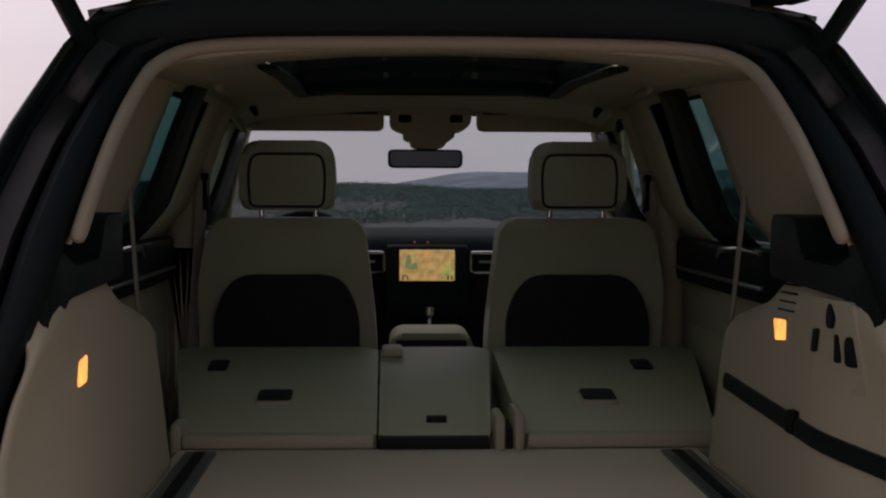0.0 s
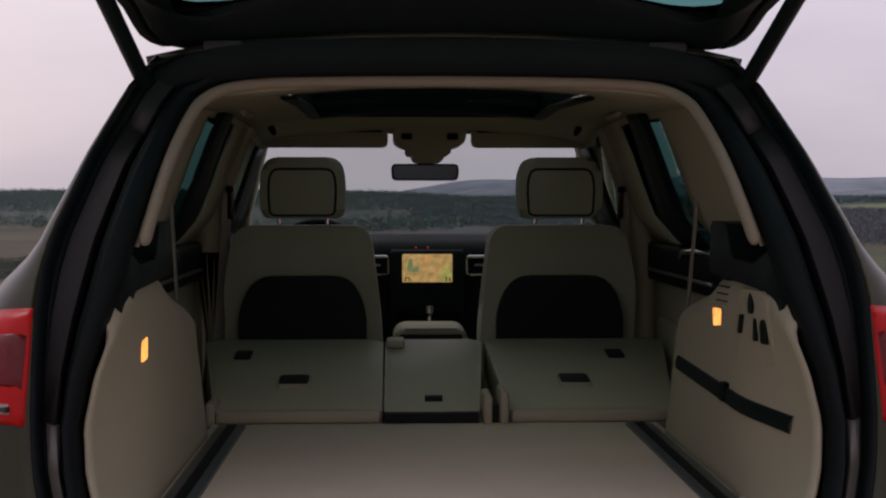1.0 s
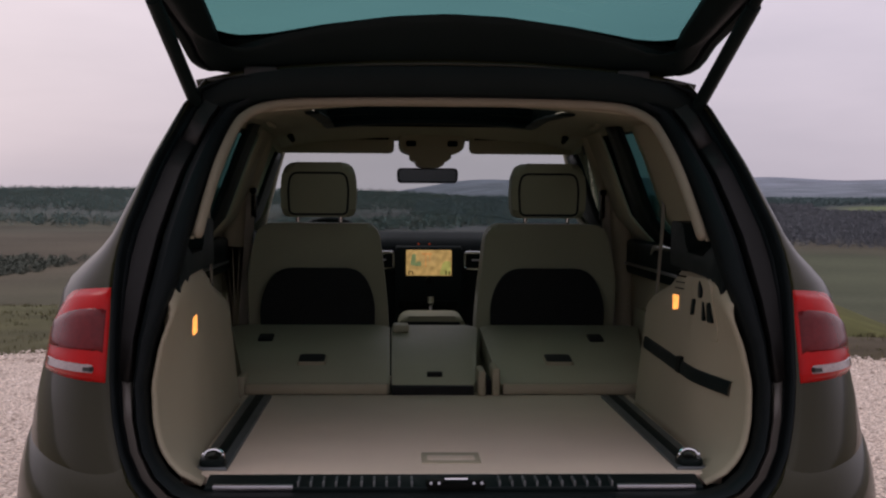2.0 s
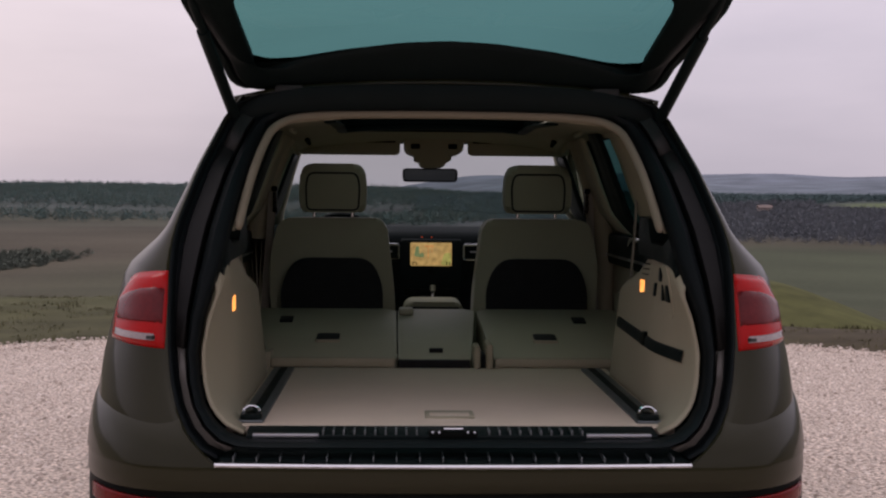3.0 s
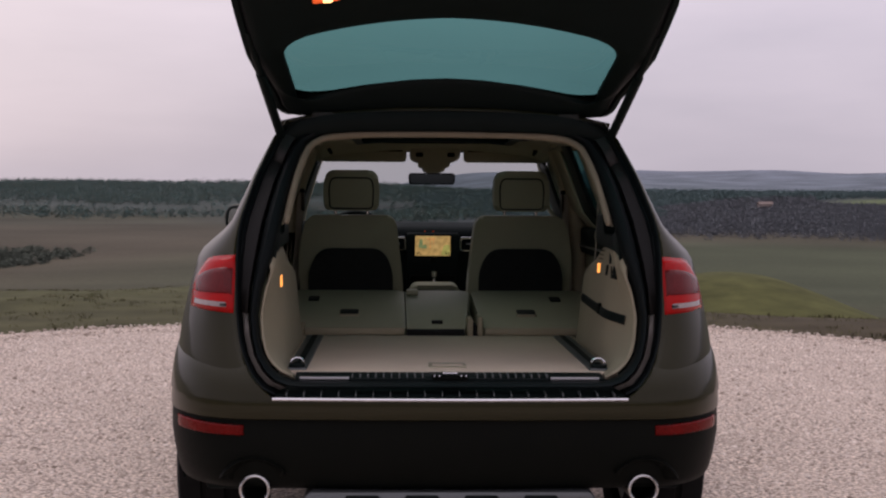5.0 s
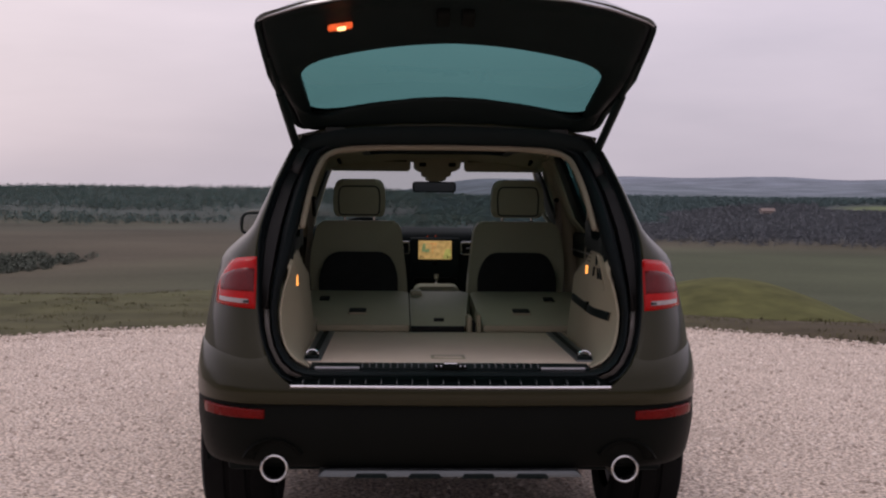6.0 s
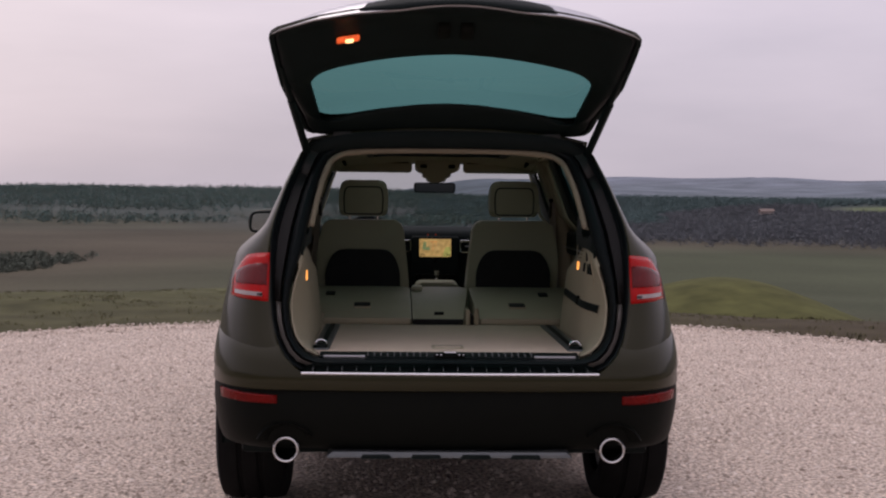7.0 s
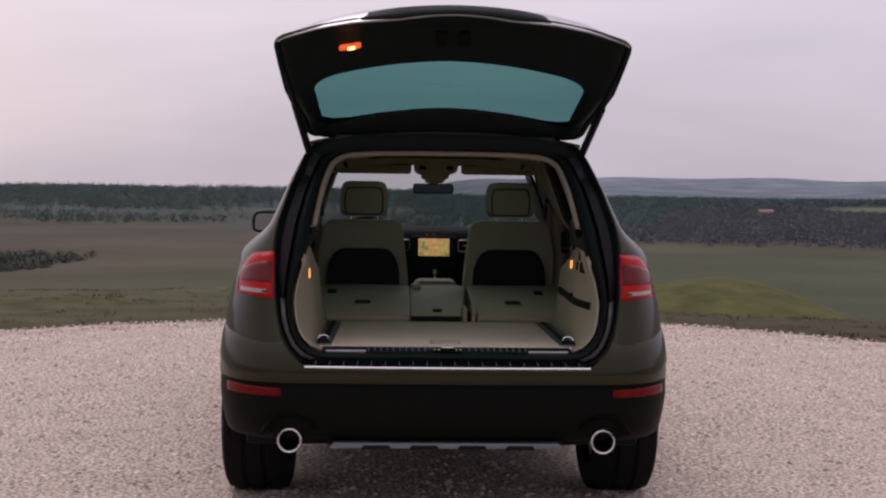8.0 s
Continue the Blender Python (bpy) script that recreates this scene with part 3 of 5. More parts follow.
def bumper_corner(sign):
    """The bumper's swept-up corner beside the load opening, with a rounded shelf on top."""
    rows = []
    for z, y in BUMPER_FACE:
        w, x0 = side_x(z) + 0.004, lerp_table(OPEN_X, z) + 0.002
        a0 = math.asin(max(0, (x0 - 0.60) / (w - 0.60))) + 0.02
        row = [(sign * x0, lerp_table(REAR_Y, z) + 0.03, z), (sign * x0, y + 0.02 + 0.01 * max(0, x0 - 0.6), z)]
        for a in steps(a0, math.pi / 2, 26):
            row.append((sign * (0.60 + (w - 0.60) * math.sin(a)), y + 0.02 + 0.5 * (1 - math.cos(a)) ** 1.15, z))
        row.append((sign * w, 0.562, z))
        rows.append(row)
    return sheet(rows)


bumper = part("rear_bumper", joined(sheet(bumper_rows([0.688, 0.66, 0.645, 0.630, 0.622], [-0.027, -0.030, -0.029, -0.024, 0.0], 0.5, 0.957)), bumper_corner(-1), bumper_corner(1), sheet([[(x, y + 0.02 * (x / 0.6) ** 2, z) for x in steps(-0.565, 0.565, 20)] for y, z in ((-0.027, 0.688), (-0.020, 0.692), (0.02, 0.692))])), PAINT, car, "brown painted bumper upper")
lower = part("bumper_skirt", sheet(bumper_rows([0.634, 0.626, 0.60, 0.55, 0.50, 0.46, 0.42, 0.395, 0.39], [0.02, -0.006, -0.010, -0.012, -0.006, 0.004, 0.02, 0.05, 0.12], 0.46, 0.945)), BUMPER_BLACK, car, "black textured plastic lower bumper")
for sign in (-1, 1):
    rows = []
    for z in steps(0.574, 0.608, 5):
        row = []
        for s in steps(0, 1, 14):
            x = 0.655 + 0.235 * s
            a = math.asin(min(1, max(0, (x - 0.60) / (side_x(z) - 0.60))))
            y = -0.012 + 0.02 + 0.46 * (1 - math.cos(a)) ** 1.15
            shape = 0.008 * math.sin(math.pi * s) ** 0.3
            row.append((sign * x, y - shape, z + 0.006 * s - (0.004 if z < 0.59 else -0.002) * (s - 0.5)))
        rows.append(row)
    part("rear_reflector", sheet(rows), REFLECTOR, lower, "red bumper reflector", thick=0.012)
skid = part("skid_plate", prism(rounded([(-0.47, 0.370), (-0.445, 0.392), (0.445, 0.392), (0.47, 0.370)], 0.006), "y", 0.012, 0.16, 0.008), RAIL, car, "brushed aluminium skid strip with dark slots")
for x in (-0.28, -0.09, 0.10, 0.29):
    part("skid_slot", prism(rounded([(x - 0.06, 0.366), (x - 0.05, 0.383), (x + 0.05, 0.383), (x + 0.06, 0.366)], 0.004), "y", 0.008, 0.05, 0.002), BLACK_TRIM, skid)
for sign in (-1, 1):
    n = 40
    ring = [(0.039, 0.30), (0.039, 0.05), (0.041, 0.036), (0.045, 0.033), (0.049, 0.036), (0.051, 0.05), (0.051, 0.30)]
    rows = [[(sign * 0.622 + r * math.cos(2 * math.pi * k / n), y - 0.01, 0.397 + r * math.sin(2 * math.pi * k / n)) for k in range(n)] for r, y in ring]
    ex = part("exhaust_tip", sheet(rows, True), POLISHED, car, "round chrome exhaust tip")
    part("exhaust_inside", tube([(sign * 0.622, 0.20, 0.397), (sign * 0.622, 0.30, 0.397)], 0.041, 24), BLACK_TRIM, ex)
    rows = [[(sign * (0.622 + r * math.cos(a)), y, 0.385 + r * math.sin(a)) for a in steps(0.45, math.pi - 0.6, 16)] for r, y in ((0.125, 0.03), (0.118, 0.0), (0.075, 0.06), (0.07, 0.14))]
    part("exhaust_surround", sheet(rows), BUMPER_BLACK, car, thick=0.01)
part("underbody", box(-0.62, 0.62, 0.14, 0.6, 0.375, 0.46, 0.03), BLACK_TRIM, car)
part("silencer", tube([(-0.34, 0.35, 0.39), (0.34, 0.35, 0.39)], 0.075, 20), BLACK_TRIM, car)

# load sill: chrome strip, ribbed step and inner cover
chrome = []
for t in steps(-1, 1, 30):
    chrome.append((0.562 * t, -0.022 + 0.018 * t * t, 0.694))
part("sill_strip", tube(chrome, 0.010, 8, ry=0.0065), CHROME, car, "bright chrome load sill strip")
part("sill_step", sheet([[(x, y + 0.015 * (x / 0.6) ** 2, z) for x in steps(-0.60, 0.60, 24)] for y, z in ((-0.008, 0.690), (0.02, 0.702), (0.06, 0.706), (0.085, 0.722), (0.10, 0.738))]), BLACK_TRIM, car, "black plastic load sill step", thick=0.02)
for i in range(20):
    x = -0.52 + i * 1.04 / 19
    part("sill_rib", box(x - 0.0016, x + 0.0016, -0.006, 0.058, 0.700, 0.7125, 0.001), RAIL, car)
cover = part("sill_cover", prism(rounded([(0.085, 0.735), (0.085, 0.748), (0.165, 0.757), (0.165, 0.735)], 0.004), "x", -0.50, 0.50, 0.004), BLACK_TRIM, car, "black ribbed inner sill cover")
for i in range(26):
    x = -0.315 + i * 0.63 / 25
    if abs(x) > 0.07:
        part("cover_rib", box(x - 0.0025, x + 0.0025, 0.086, 0.135, 0.745, 0.7595, 0.001), RAIL, cover)
for sign in (-1, 1):
    pl = box(0.325, 0.485, 0.0835, 0.098, 0.739, 0.7515, 0.003)
    part("sill_plate", pl if sign > 0 else mirrored(pl), ALU, cover, "chrome sill end plate")
latch = part("latch", box(-0.060, 0.060, 0.084, 0.12, 0.737, 0.757, 0.005), BUMPER_BLACK, cover, "steel tailgate latch striker")
# small metal pegs put in for the row of glints on the latch
for x in (-0.05, -0.034, 0.036, 0.052):
    part("latch_glint", tube([(x, 0.090, 0.752), (x, 0.080, 0.756)], 0.003, 8), ALU, latch, "small metal peg added as a glint on the latch")
part("latch_pin", tube([(-0.022, 0.09, 0.752), (-0.022, 0.08, 0.764), (0.022, 0.08, 0.764), (0.022, 0.09, 0.752)], 0.004, 8), CHROME, cover)


# ---- tailgate opening: gap, flange, seal ----
OUT_LOOP = [(0, 0.70), (0.30, 0.70), (0.50, 0.70), (0.56, 0.705), (0.60, 0.725), (0.635, 0.765), (0.662, 0.82), (0.68, 0.885), (0.69, 0.96), (0.695, 1.05), (0.698, 1.133), (0.70, 1.20), (0.692, 1.26), (0.674, 1.33), (0.655, 1.40), (0.630, 1.47), (0.605, 1.54), (0.575, 1.58), (0.52, 1.605), (0.40, 1.612), (0.2, 1.615), (0, 1.617)]
TRIM_LOOP = [(0, 0.745), (0.27, 0.745), (0.44, 0.745), (0.49, 0.747), (0.53, 0.757), (0.565, 0.78), (0.595, 0.82), (0.61, 0.87), (0.618, 0.94), (0.606, 1.02), (0.580, 1.10), (0.560, 1.17), (0.550, 1.235), (0.541, 1.30), (0.531, 1.36), (0.520, 1.41), (0.503, 1.465), (0.484, 1.51), (0.43, 1.54), (0.33, 1.549), (0.17, 1.552), (0, 1.553)]


def loop_points(s, dy, first=0, last=21, sign=1):
    out = []
    for (xa, za), (xb, zb) in list(zip(OUT_LOOP, TRIM_LOOP))[first:last + 1]:
        x, z = xa + (xb - xa) * s, za + (zb - za) * s
        out.append((sign * x, lerp_table(REAR_Y, za) + dy, z))
    return out


def flange(levels, first, last, sides=(-1, 1)):
    bm = bmesh.new()
    for sign in sides:
        add_sheet(bm, [loop_points(s, dy, first, last, sign) for s, dy in levels])
    bmesh.ops.remove_doubles(bm, verts=bm.verts[:], dist=0.0004)
    return bm


# the gap's shade is painted in with the seal's black
part("opening_gap", flange([(0.0, 0.002), (0.02, 0.03), (0.06, 0.055), (0.17, 0.057)], 3, 21), RUBBER, car, "gap round the tailgate opening, coloured black for its shade", thick=0.004)
for sign in (-1, 1):
    part("opening_flange", flange([(0.20, 0.058), (0.24, 0.036), (0.48, 0.030), (0.53, 0.06)], 3, 8, (sign,)), FLANGE_PAINT, car, "thinly painted lower flange", thick=0.004)
    part("pillar_flange", flange([(0.14, 0.058), (0.18, 0.036), (0.46, 0.028), (0.52, 0.06)], 8, 15, (sign,)), PILLAR_SATIN, car, "satin brown pillar cover", thick=0.004)
    part("pillar_corner", flange([(0.16, 0.058), (0.20, 0.046), (0.46, 0.044), (0.52, 0.06)], 15, 18, (sign,)), STEEL, car, "bare sealed body corner", thick=0.004)
part("roof_flange", flange([(0.15, 0.058), (0.5, 0.05)], 18, 21), BLACK_TRIM, car, thick=0.004)
part("door_seal", flange([(0.52, 0.065), (0.56, 0.035), (0.66, 0.02), (0.76, 0.025), (0.84, 0.04), (0.9, 0.07)], 0, 21), RUBBER, car, "dark rubber tailgate seal", thick=0.004)
arch = []
for x, z in TRIM_LOOP[12:]:
    arch.append((x, lerp_table(REAR_Y, z + 0.05) + 0.055, z + 0.003))
arch = arch + [(-x, y, z) for x, y, z in reversed(arch[:-1])]
for _ in range(2):
    soft_arch = [arch[0]]
    for p, q in zip(arch, arch[1:]):
        soft_arch += [tuple(a * 0.75 + b * 0.25 for a, b in zip(p, q)), tuple(a * 0.25 + b * 0.75 for a, b in zip(p, q))]
    arch = soft_arch + [arch[-1]]
part("opening_trim", tube(arch, [0.004, 0.010] + [0.0118] * (len(arch) - 4) + [0.010, 0.004], 12), TRIM_FABRIC, car, "tan fabric trim bow round the load opening")

# inner surface from the bow to the quarter windows
for sign in (-1, 1):
    rows = []
    for x, z in TRIM_LOOP[12:19]:
        y0 = lerp_table(REAR_Y, z + 0.05) + 0.06
        zz = max(z, WAIST)
        x1, y1 = side_x(max(zz, z)) - 0.055, quarter_front(zz) + 0.03
        row = []
        for s in steps(0, 1, 8):
            row.append((sign * (x + 0.012 + (x1 - x - 0.012) * s ** 0.8), y0 + (max(y1, y0 + 0.1) - y0) * s, z + 0.01 * s))
        rows.append(row)
    part("rear_pillar_trim", sheet(rows), HEADLINER, car, "beige rear pillar trim", thick=0.004)
    rows = []
    for y in steps(0.62, 2.6, 24):
        zl = lerp_table(ROOF_LIFT, y)
        xin = side_x(1.56) - 0.058
        rows.append([(sign * (xin + (0.47 - xin) * s), y, 1.505 + zl + 0.038 * math.sin(s * math.pi / 2)) for s in steps(0, 1, 5)])
    part("cove_trim", sheet(rows), HEADLINER, car, thick=0.004)


# ---- tail lights ----
def corner_patch(sign, z0, z1, x0, x1, proud, nz=8, nx=16, shape=None):
    rows = []
    for i, z in enumerate(steps(z0, z1, nz)):
        row = []
        for j, u in enumerate(steps(0, 1, nx)):
            xa = x0 + (x1 - x0) * u
            zz = z if shape is None else shape(u, i / nz, z)
            lo, hi = 0.0, 0.6
            for _ in range(24):
                mid = (lo + hi) / 2
                if quarter_point(zz, mid)[0] < xa:
                    lo = mid
                else:
                    hi = mid
            x, y = quarter_point(zz, lo)
            edge = min(1, 6 * min(u, 1 - u, i / nz, 1 - i / nz) + 0.15)
            row.append((sign * (x + proud * edge * 0.5), y - proud * edge, zz))
        rows.append(row)
    return sheet(rows)


def tail_shape(u, v, z):
    """Top edge falls and rounds off towards the side."""
    top = 1.139 - 0.03 * u ** 2 - 0.085 * (max(0, u - 0.50) / 0.50) ** 2
    low = 0.955 + 0.010 * u
    return low + (top - low) * v


for sign in (-1, 1):
    lamp = part("tail_light", corner_patch(sign, 0, 1, 0.6955, 0.860, 0.014, 10, 18, tail_shape), RED_LENS, car, "glossy red tail light", thick=0.01)
    part("brake_lens", corner_patch(sign, 0, 1, 0.699, 0.846, 0.020, 8, 14, lambda u, v, z: 1.008 + 0.004 * u + (0.100 - 0.055 * u ** 2.5) * v), DARK_RED, lamp, "dark red inner brake lens", thick=0.006)
    part("reverse_lens", corner_patch(sign, 0, 1, 0.703, 0.850, 0.017, 5, 14, lambda u, v, z: 0.970 + 0.006 * u + 0.024 * v), CLEAR_LENS, lamp, "clear reversing light strip", thick=0.006)
    part("bulb_housing", corner_patch(sign, 0, 1, 0.712, 0.736, 0.0185, 4, 6, lambda u, v, z: 0.975 + 0.014 * v), STEEL, lamp, "dark bulb seen through the lens", thick=0.004)
    ring = []
    for a in steps(0.3, 2 * math.pi - 0.3, 22):
        p = corner_patch(sign, 0, 1, 0.772 + 0.052 * math.cos(a), 0.775 + 0.052 * math.cos(a), 0.022, 1, 1, lambda u, v, z: 1.052 + 0.034 * math.sin(a))
        p.verts.ensure_lookup_table()
        ring.append(p.verts[0].co - Vector((0, 0.006, 0)))
        p.free()
    part("light_ring", tube(ring, 0.003, 6), RED_LENS, lamp, "raised red light ring")

# outside mirrors
for sign in (-1, 1):
    bm = bmesh.new()
    bmesh.ops.create_uvsphere(bm, u_segments=20, v_segments=12, radius=1.0)
    for v in bm.verts:
        c = v.co
        v.co = Vector((sign * (1.005 + 0.11 * math.copysign(abs(c.x) ** 0.7, c.x)), 3.05 + (0.02 if c.y < 0 else 0.10) * c.y, 1.20 + 0.075 * math.copysign(abs(c.z) ** 0.75, c.z)))
    mir = part("door_mirror", bm, PAINT, car, "brown painted outside mirror")
    part("mirror_glass", prism(rounded([(sign * 0.915, 1.145), (sign * 1.095, 1.15), (sign * 1.085, 1.25), (sign * 0.925, 1.255)], 0.03), "y", 3.016, 3.030), SILVERED, mir, "mirror glass")
    part("mirror_rim", tube([Vector((p[0], 3.026, p[1])) for p in (lambda o: o + o[:1])(rounded([(sign * 0.908, 1.138), (sign * 1.103, 1.143), (sign * 1.093, 1.257), (sign * 0.918, 1.262)], 0.035))], 0.009, 8, up=(0, 1, 0)), BLACK_TRIM, mir)
    part("mirror_arm", tube([(sign * 0.80, 3.08, 1.14), (sign * 0.93, 3.07, 1.155)], 0.025, 10), BLACK_TRIM, mir)


# ---- raised tailgate ----
GATE = [(0.0, 0.625, 1.618, 0.575, 0.012), (0.03, 0.585, 1.636, 0.603, 0.026), (0.09, 0.50, 1.674, 0.613, 0.054), (0.28, 0.30, 1.725, 0.638, 0.082), (0.46, 0.11, 1.777, 0.655, 0.106), (0.62, -0.05, 1.864, 0.668, 0.094), (0.735, -0.165, 1.926, 0.674, 0.088), (0.775, -0.20, 1.938, 0.645, 0.084), (0.88, -0.29, 1.964, 0.51, 0.060), (0.95, -0.345, 1.982, 0.37, 0.040), (1.0, -0.38, 1.990, 0.20, 0.02)]


def gate_table(v, k):
    return lerp_table([(g[0], g[k]) for g in GATE], v)


def gate_point(x, v, up=0.0, back=0.0):
    w = gate_table(v, 3)
    z = gate_table(v, 2) + gate_table(v, 4) * (1 - min(1.1, abs(x) / w) ** 2)
    return (x, gate_table(v, 1) - back, z + up)


def dense(poly, n):
    """n points at even steps along a closed outline, from its first point."""
    pts = [Vector(p) for p in poly]
    ds = [0.0]
    for a, b in zip(pts, pts[1:] + pts[:1]):
        ds.append(ds[-1] + (b - a).length)
    out = []
    for i in range(n):
        d = ds[-1] * i / n
        k = max(j for j in range(len(pts)) if ds[j] <= d + 1e-9)
        a, b = pts[k], pts[(k + 1) % len(pts)]
        out.append(tuple(a + (b - a) * ((d - ds[k]) / max(1e-9, ds[k + 1] - ds[k]))))
    return out


def gate_outline(grow):
    right = [(g[3] + grow, g[0]) for g in GATE]
    right[-1] = (right[-1][0], 1.0 + grow * 0.3)
    poly = [(0, right[0][1])] + right + [(0, right[-1][1] + 0.012)] + [(-x, v) for x, v in reversed(right)]
    return dense(rounded(poly, 0.014, 3), 180)


GLASS_HOLE = dense(rounded([(0, 0.088), (0.13, 0.085), (0.27, 0.076), (0.40, 0.062), (0.53, 0.042), (0.552, 0.46), (0, 0.475), (-0.552, 0.46), (-0.53, 0.042), (-0.40, 0.062), (-0.27, 0.076), (-0.13, 0.085)], [0, 0, 0, 0, 0.015, 0.11, 0, 0.11, 0.015, 0, 0, 0], 6), 180)
inner_edge, outer_edge = gate_outline(-0.03), gate_outline(0.0)


def ring_between(a, b, s, up, back=0.0):
    return [gate_point(p[0] + (q[0] - p[0]) * s, p[1] + (q[1] - p[1]) * s, up, back) for p, q in zip(a, b)]


rows = [ring_between(GLASS_HOLE, inner_edge, 0.0, 0.020), ring_between(GLASS_HOLE, inner_edge, 0.01, 0.010)] + [ring_between(GLASS_HOLE, inner_edge, s, 0.008 * (1 - s) * (1 - s) - 0.010 * math.sin(math.pi * s)) for s in steps(0.04, 1, 10)]
gate = part("tailgate", sheet(rows, True), BLACK_TRIM, car, "raised tailgate with black inner trim panel")
rows = [ring_between(inner_edge, outer_edge, 0.0, 0.0), ring_between(inner_edge, outer_edge, 0.4, 0.012), ring_between(inner_edge, outer_edge, 0.5, 0.004)]
part("gate_seal", sheet(rows, True), RUBBER, gate)
rows = [ring_between(inner_edge, outer_edge, 0.5, 0.004), ring_between(inner_edge, outer_edge, 1.0, 0.004), ring_between(inner_edge, outer_edge, 1.10, 0.005), ring_between(inner_edge, outer_edge, 1.12, 0.010)]
part("gate_edge", sheet(rows, True), BLACK_TRIM, gate, "black folded edge of the tailgate")
rows = [ring_between(inner_edge, outer_edge, 1.12, 0.010), ring_between(inner_edge, outer_edge, 1.08, 0.016), ring_between(inner_edge, outer_edge, 0.92, 0.023)] + [ring_between(GLASS_HOLE, outer_edge, s, 0.024 + 0.010 * (1 - s)) for s in (0.95, 0.85, 0.6, 0.3, 0.12)]
part("gate_skin", sheet(rows, True), PAINT, gate, "brown painted outer tailgate skin")
LIP = [(0.0, 1.004), (0.20, 0.998), (0.37, 0.95), (0.51, 0.88), (0.645, 0.775), (0.668, 0.745)]
# metal strip added to brighten the lip, where the paint would mirror the sky
rows = []
for x in steps(-0.662, 0.662, 48):
    v = lerp_table(LIP, abs(x))
    fat = 0.55 + 0.45 * min(1, (0.68 - abs(x)) / 0.2)
    rows.append([gate_point(x, v - dv, up * fat, back) for dv, up, back in ((0.0, 0.003, 0.008), (0.0, 0.009, 0.012), (0.018, 0.023, 0.004), (0.045, 0.036, 0.0), (0.08, 0.041, 0.0))])
part("gate_lip_strip", sheet(rows), ALU, gate, "metal strip added for the highlight along the tailgate's lower edge", thick=0.003)
rows = [ring_between(GLASS_HOLE, outer_edge, s, 0.022) for s in (0.14, 0.06, 0.0)] + [ring_between([(0, 0.28)] * 180, GLASS_HOLE, s, 0.022) for s in (0.8, 0.55, 0.3, 0.1, 0.02)]
pane = bmesh.new()
pane.faces.new(add_sheet(pane, rows[2:], True)[-1])
part("rear_glass", pane, TINTED, gate, "green tinted rear window")
part("glass_border", sheet(rows[:3], True), BLACK_TRIM, gate)
lampb = prism(rounded([(-0.434, -0.084), (-0.434, -0.062), (-0.350, -0.062), (-0.350, -0.084)], 0.008), "z", -0.004, 0.006, 0.002)
for v in lampb.verts:
    p = gate_point(v.co.x, 0.62 + (-0.05 - v.co.y) / 1.0)
    v.co = Vector((v.co.x, v.co.y - 0.03, p[2] - 0.006 + v.co.z))
gate_lamp = part("gate_lamp", lampb, LAMP_ORANGE, gate, "lit orange tailgate lamp")
bulb = prism(rounded([(-0.402, -0.113), (-0.402, -0.097), (-0.372, -0.097), (-0.372, -0.113)], 0.006), "z", -0.004, 0.0, 0.001)
for v in bulb.verts:
    v.co.z += gate_point(v.co.x, 0.54 - v.co.y)[2] - 0.012
part("lamp_bulb", bulb, LAMP_BRIGHT, gate_lamp, "bright bulb behind the lens")
for x0, x1 in ((-0.065, -0.02), (0.02, 0.065)):
    gh = box(x0, x1, -0.14, -0.07, -0.02, 0.01, 0.008)
    for v in gh.verts:
        p = gate_point(v.co.x, 0.62 + (-0.05 - v.co.y))
        v.co.z = p[2] - 0.012 + v.co.z
    part("pull_handle", gh, BUMPER_BLACK, gate, "black moulded pull handle")
# grip and plate recess on the outside edge
rows = []
for x in steps(-0.345, 0.345, 24):
    v = lerp_table(LIP, abs(x))
    end = min(1, (0.36 - abs(x)) / 0.14)
    rows.append([gate_point(x, v - dv, up, back) for dv, up, back in ((0.012 * (1 - end), 0.012 + 0.006 * (1 - end), 0.014), (0.018, 0.019 + 0.007 * end, 0.008), (0.045, 0.034 + 0.004 * end, 0.001), (0.075, 0.036, 0.0))])
part("grip_strip", sheet(rows), BLACK_TRIM, gate, "black grip strip on the tailgate edge", thick=0.003)
for sign in (-1, 1):
    low, high = Vector((sign * 0.585, 0.53, 1.545)), Vector((sign * 0.648, 0.02, 1.845))
    mid = low + (high - low) * 0.62
    strut = part("gas_strut", tube([low, mid], 0.016, 12), BLACK_TRIM, gate, "black gas strut")
    part("strut_rod", tube([mid, high], 0.011, 10), BLACK_TRIM, gate)
    hinge = box(sign * 0.44 - 0.04, sign * 0.44 + 0.04, 0.575, 0.64, 1.60, 1.632, 0.008)
    part("hinge", hinge, STEEL, gate, "metal tailgate hinge")


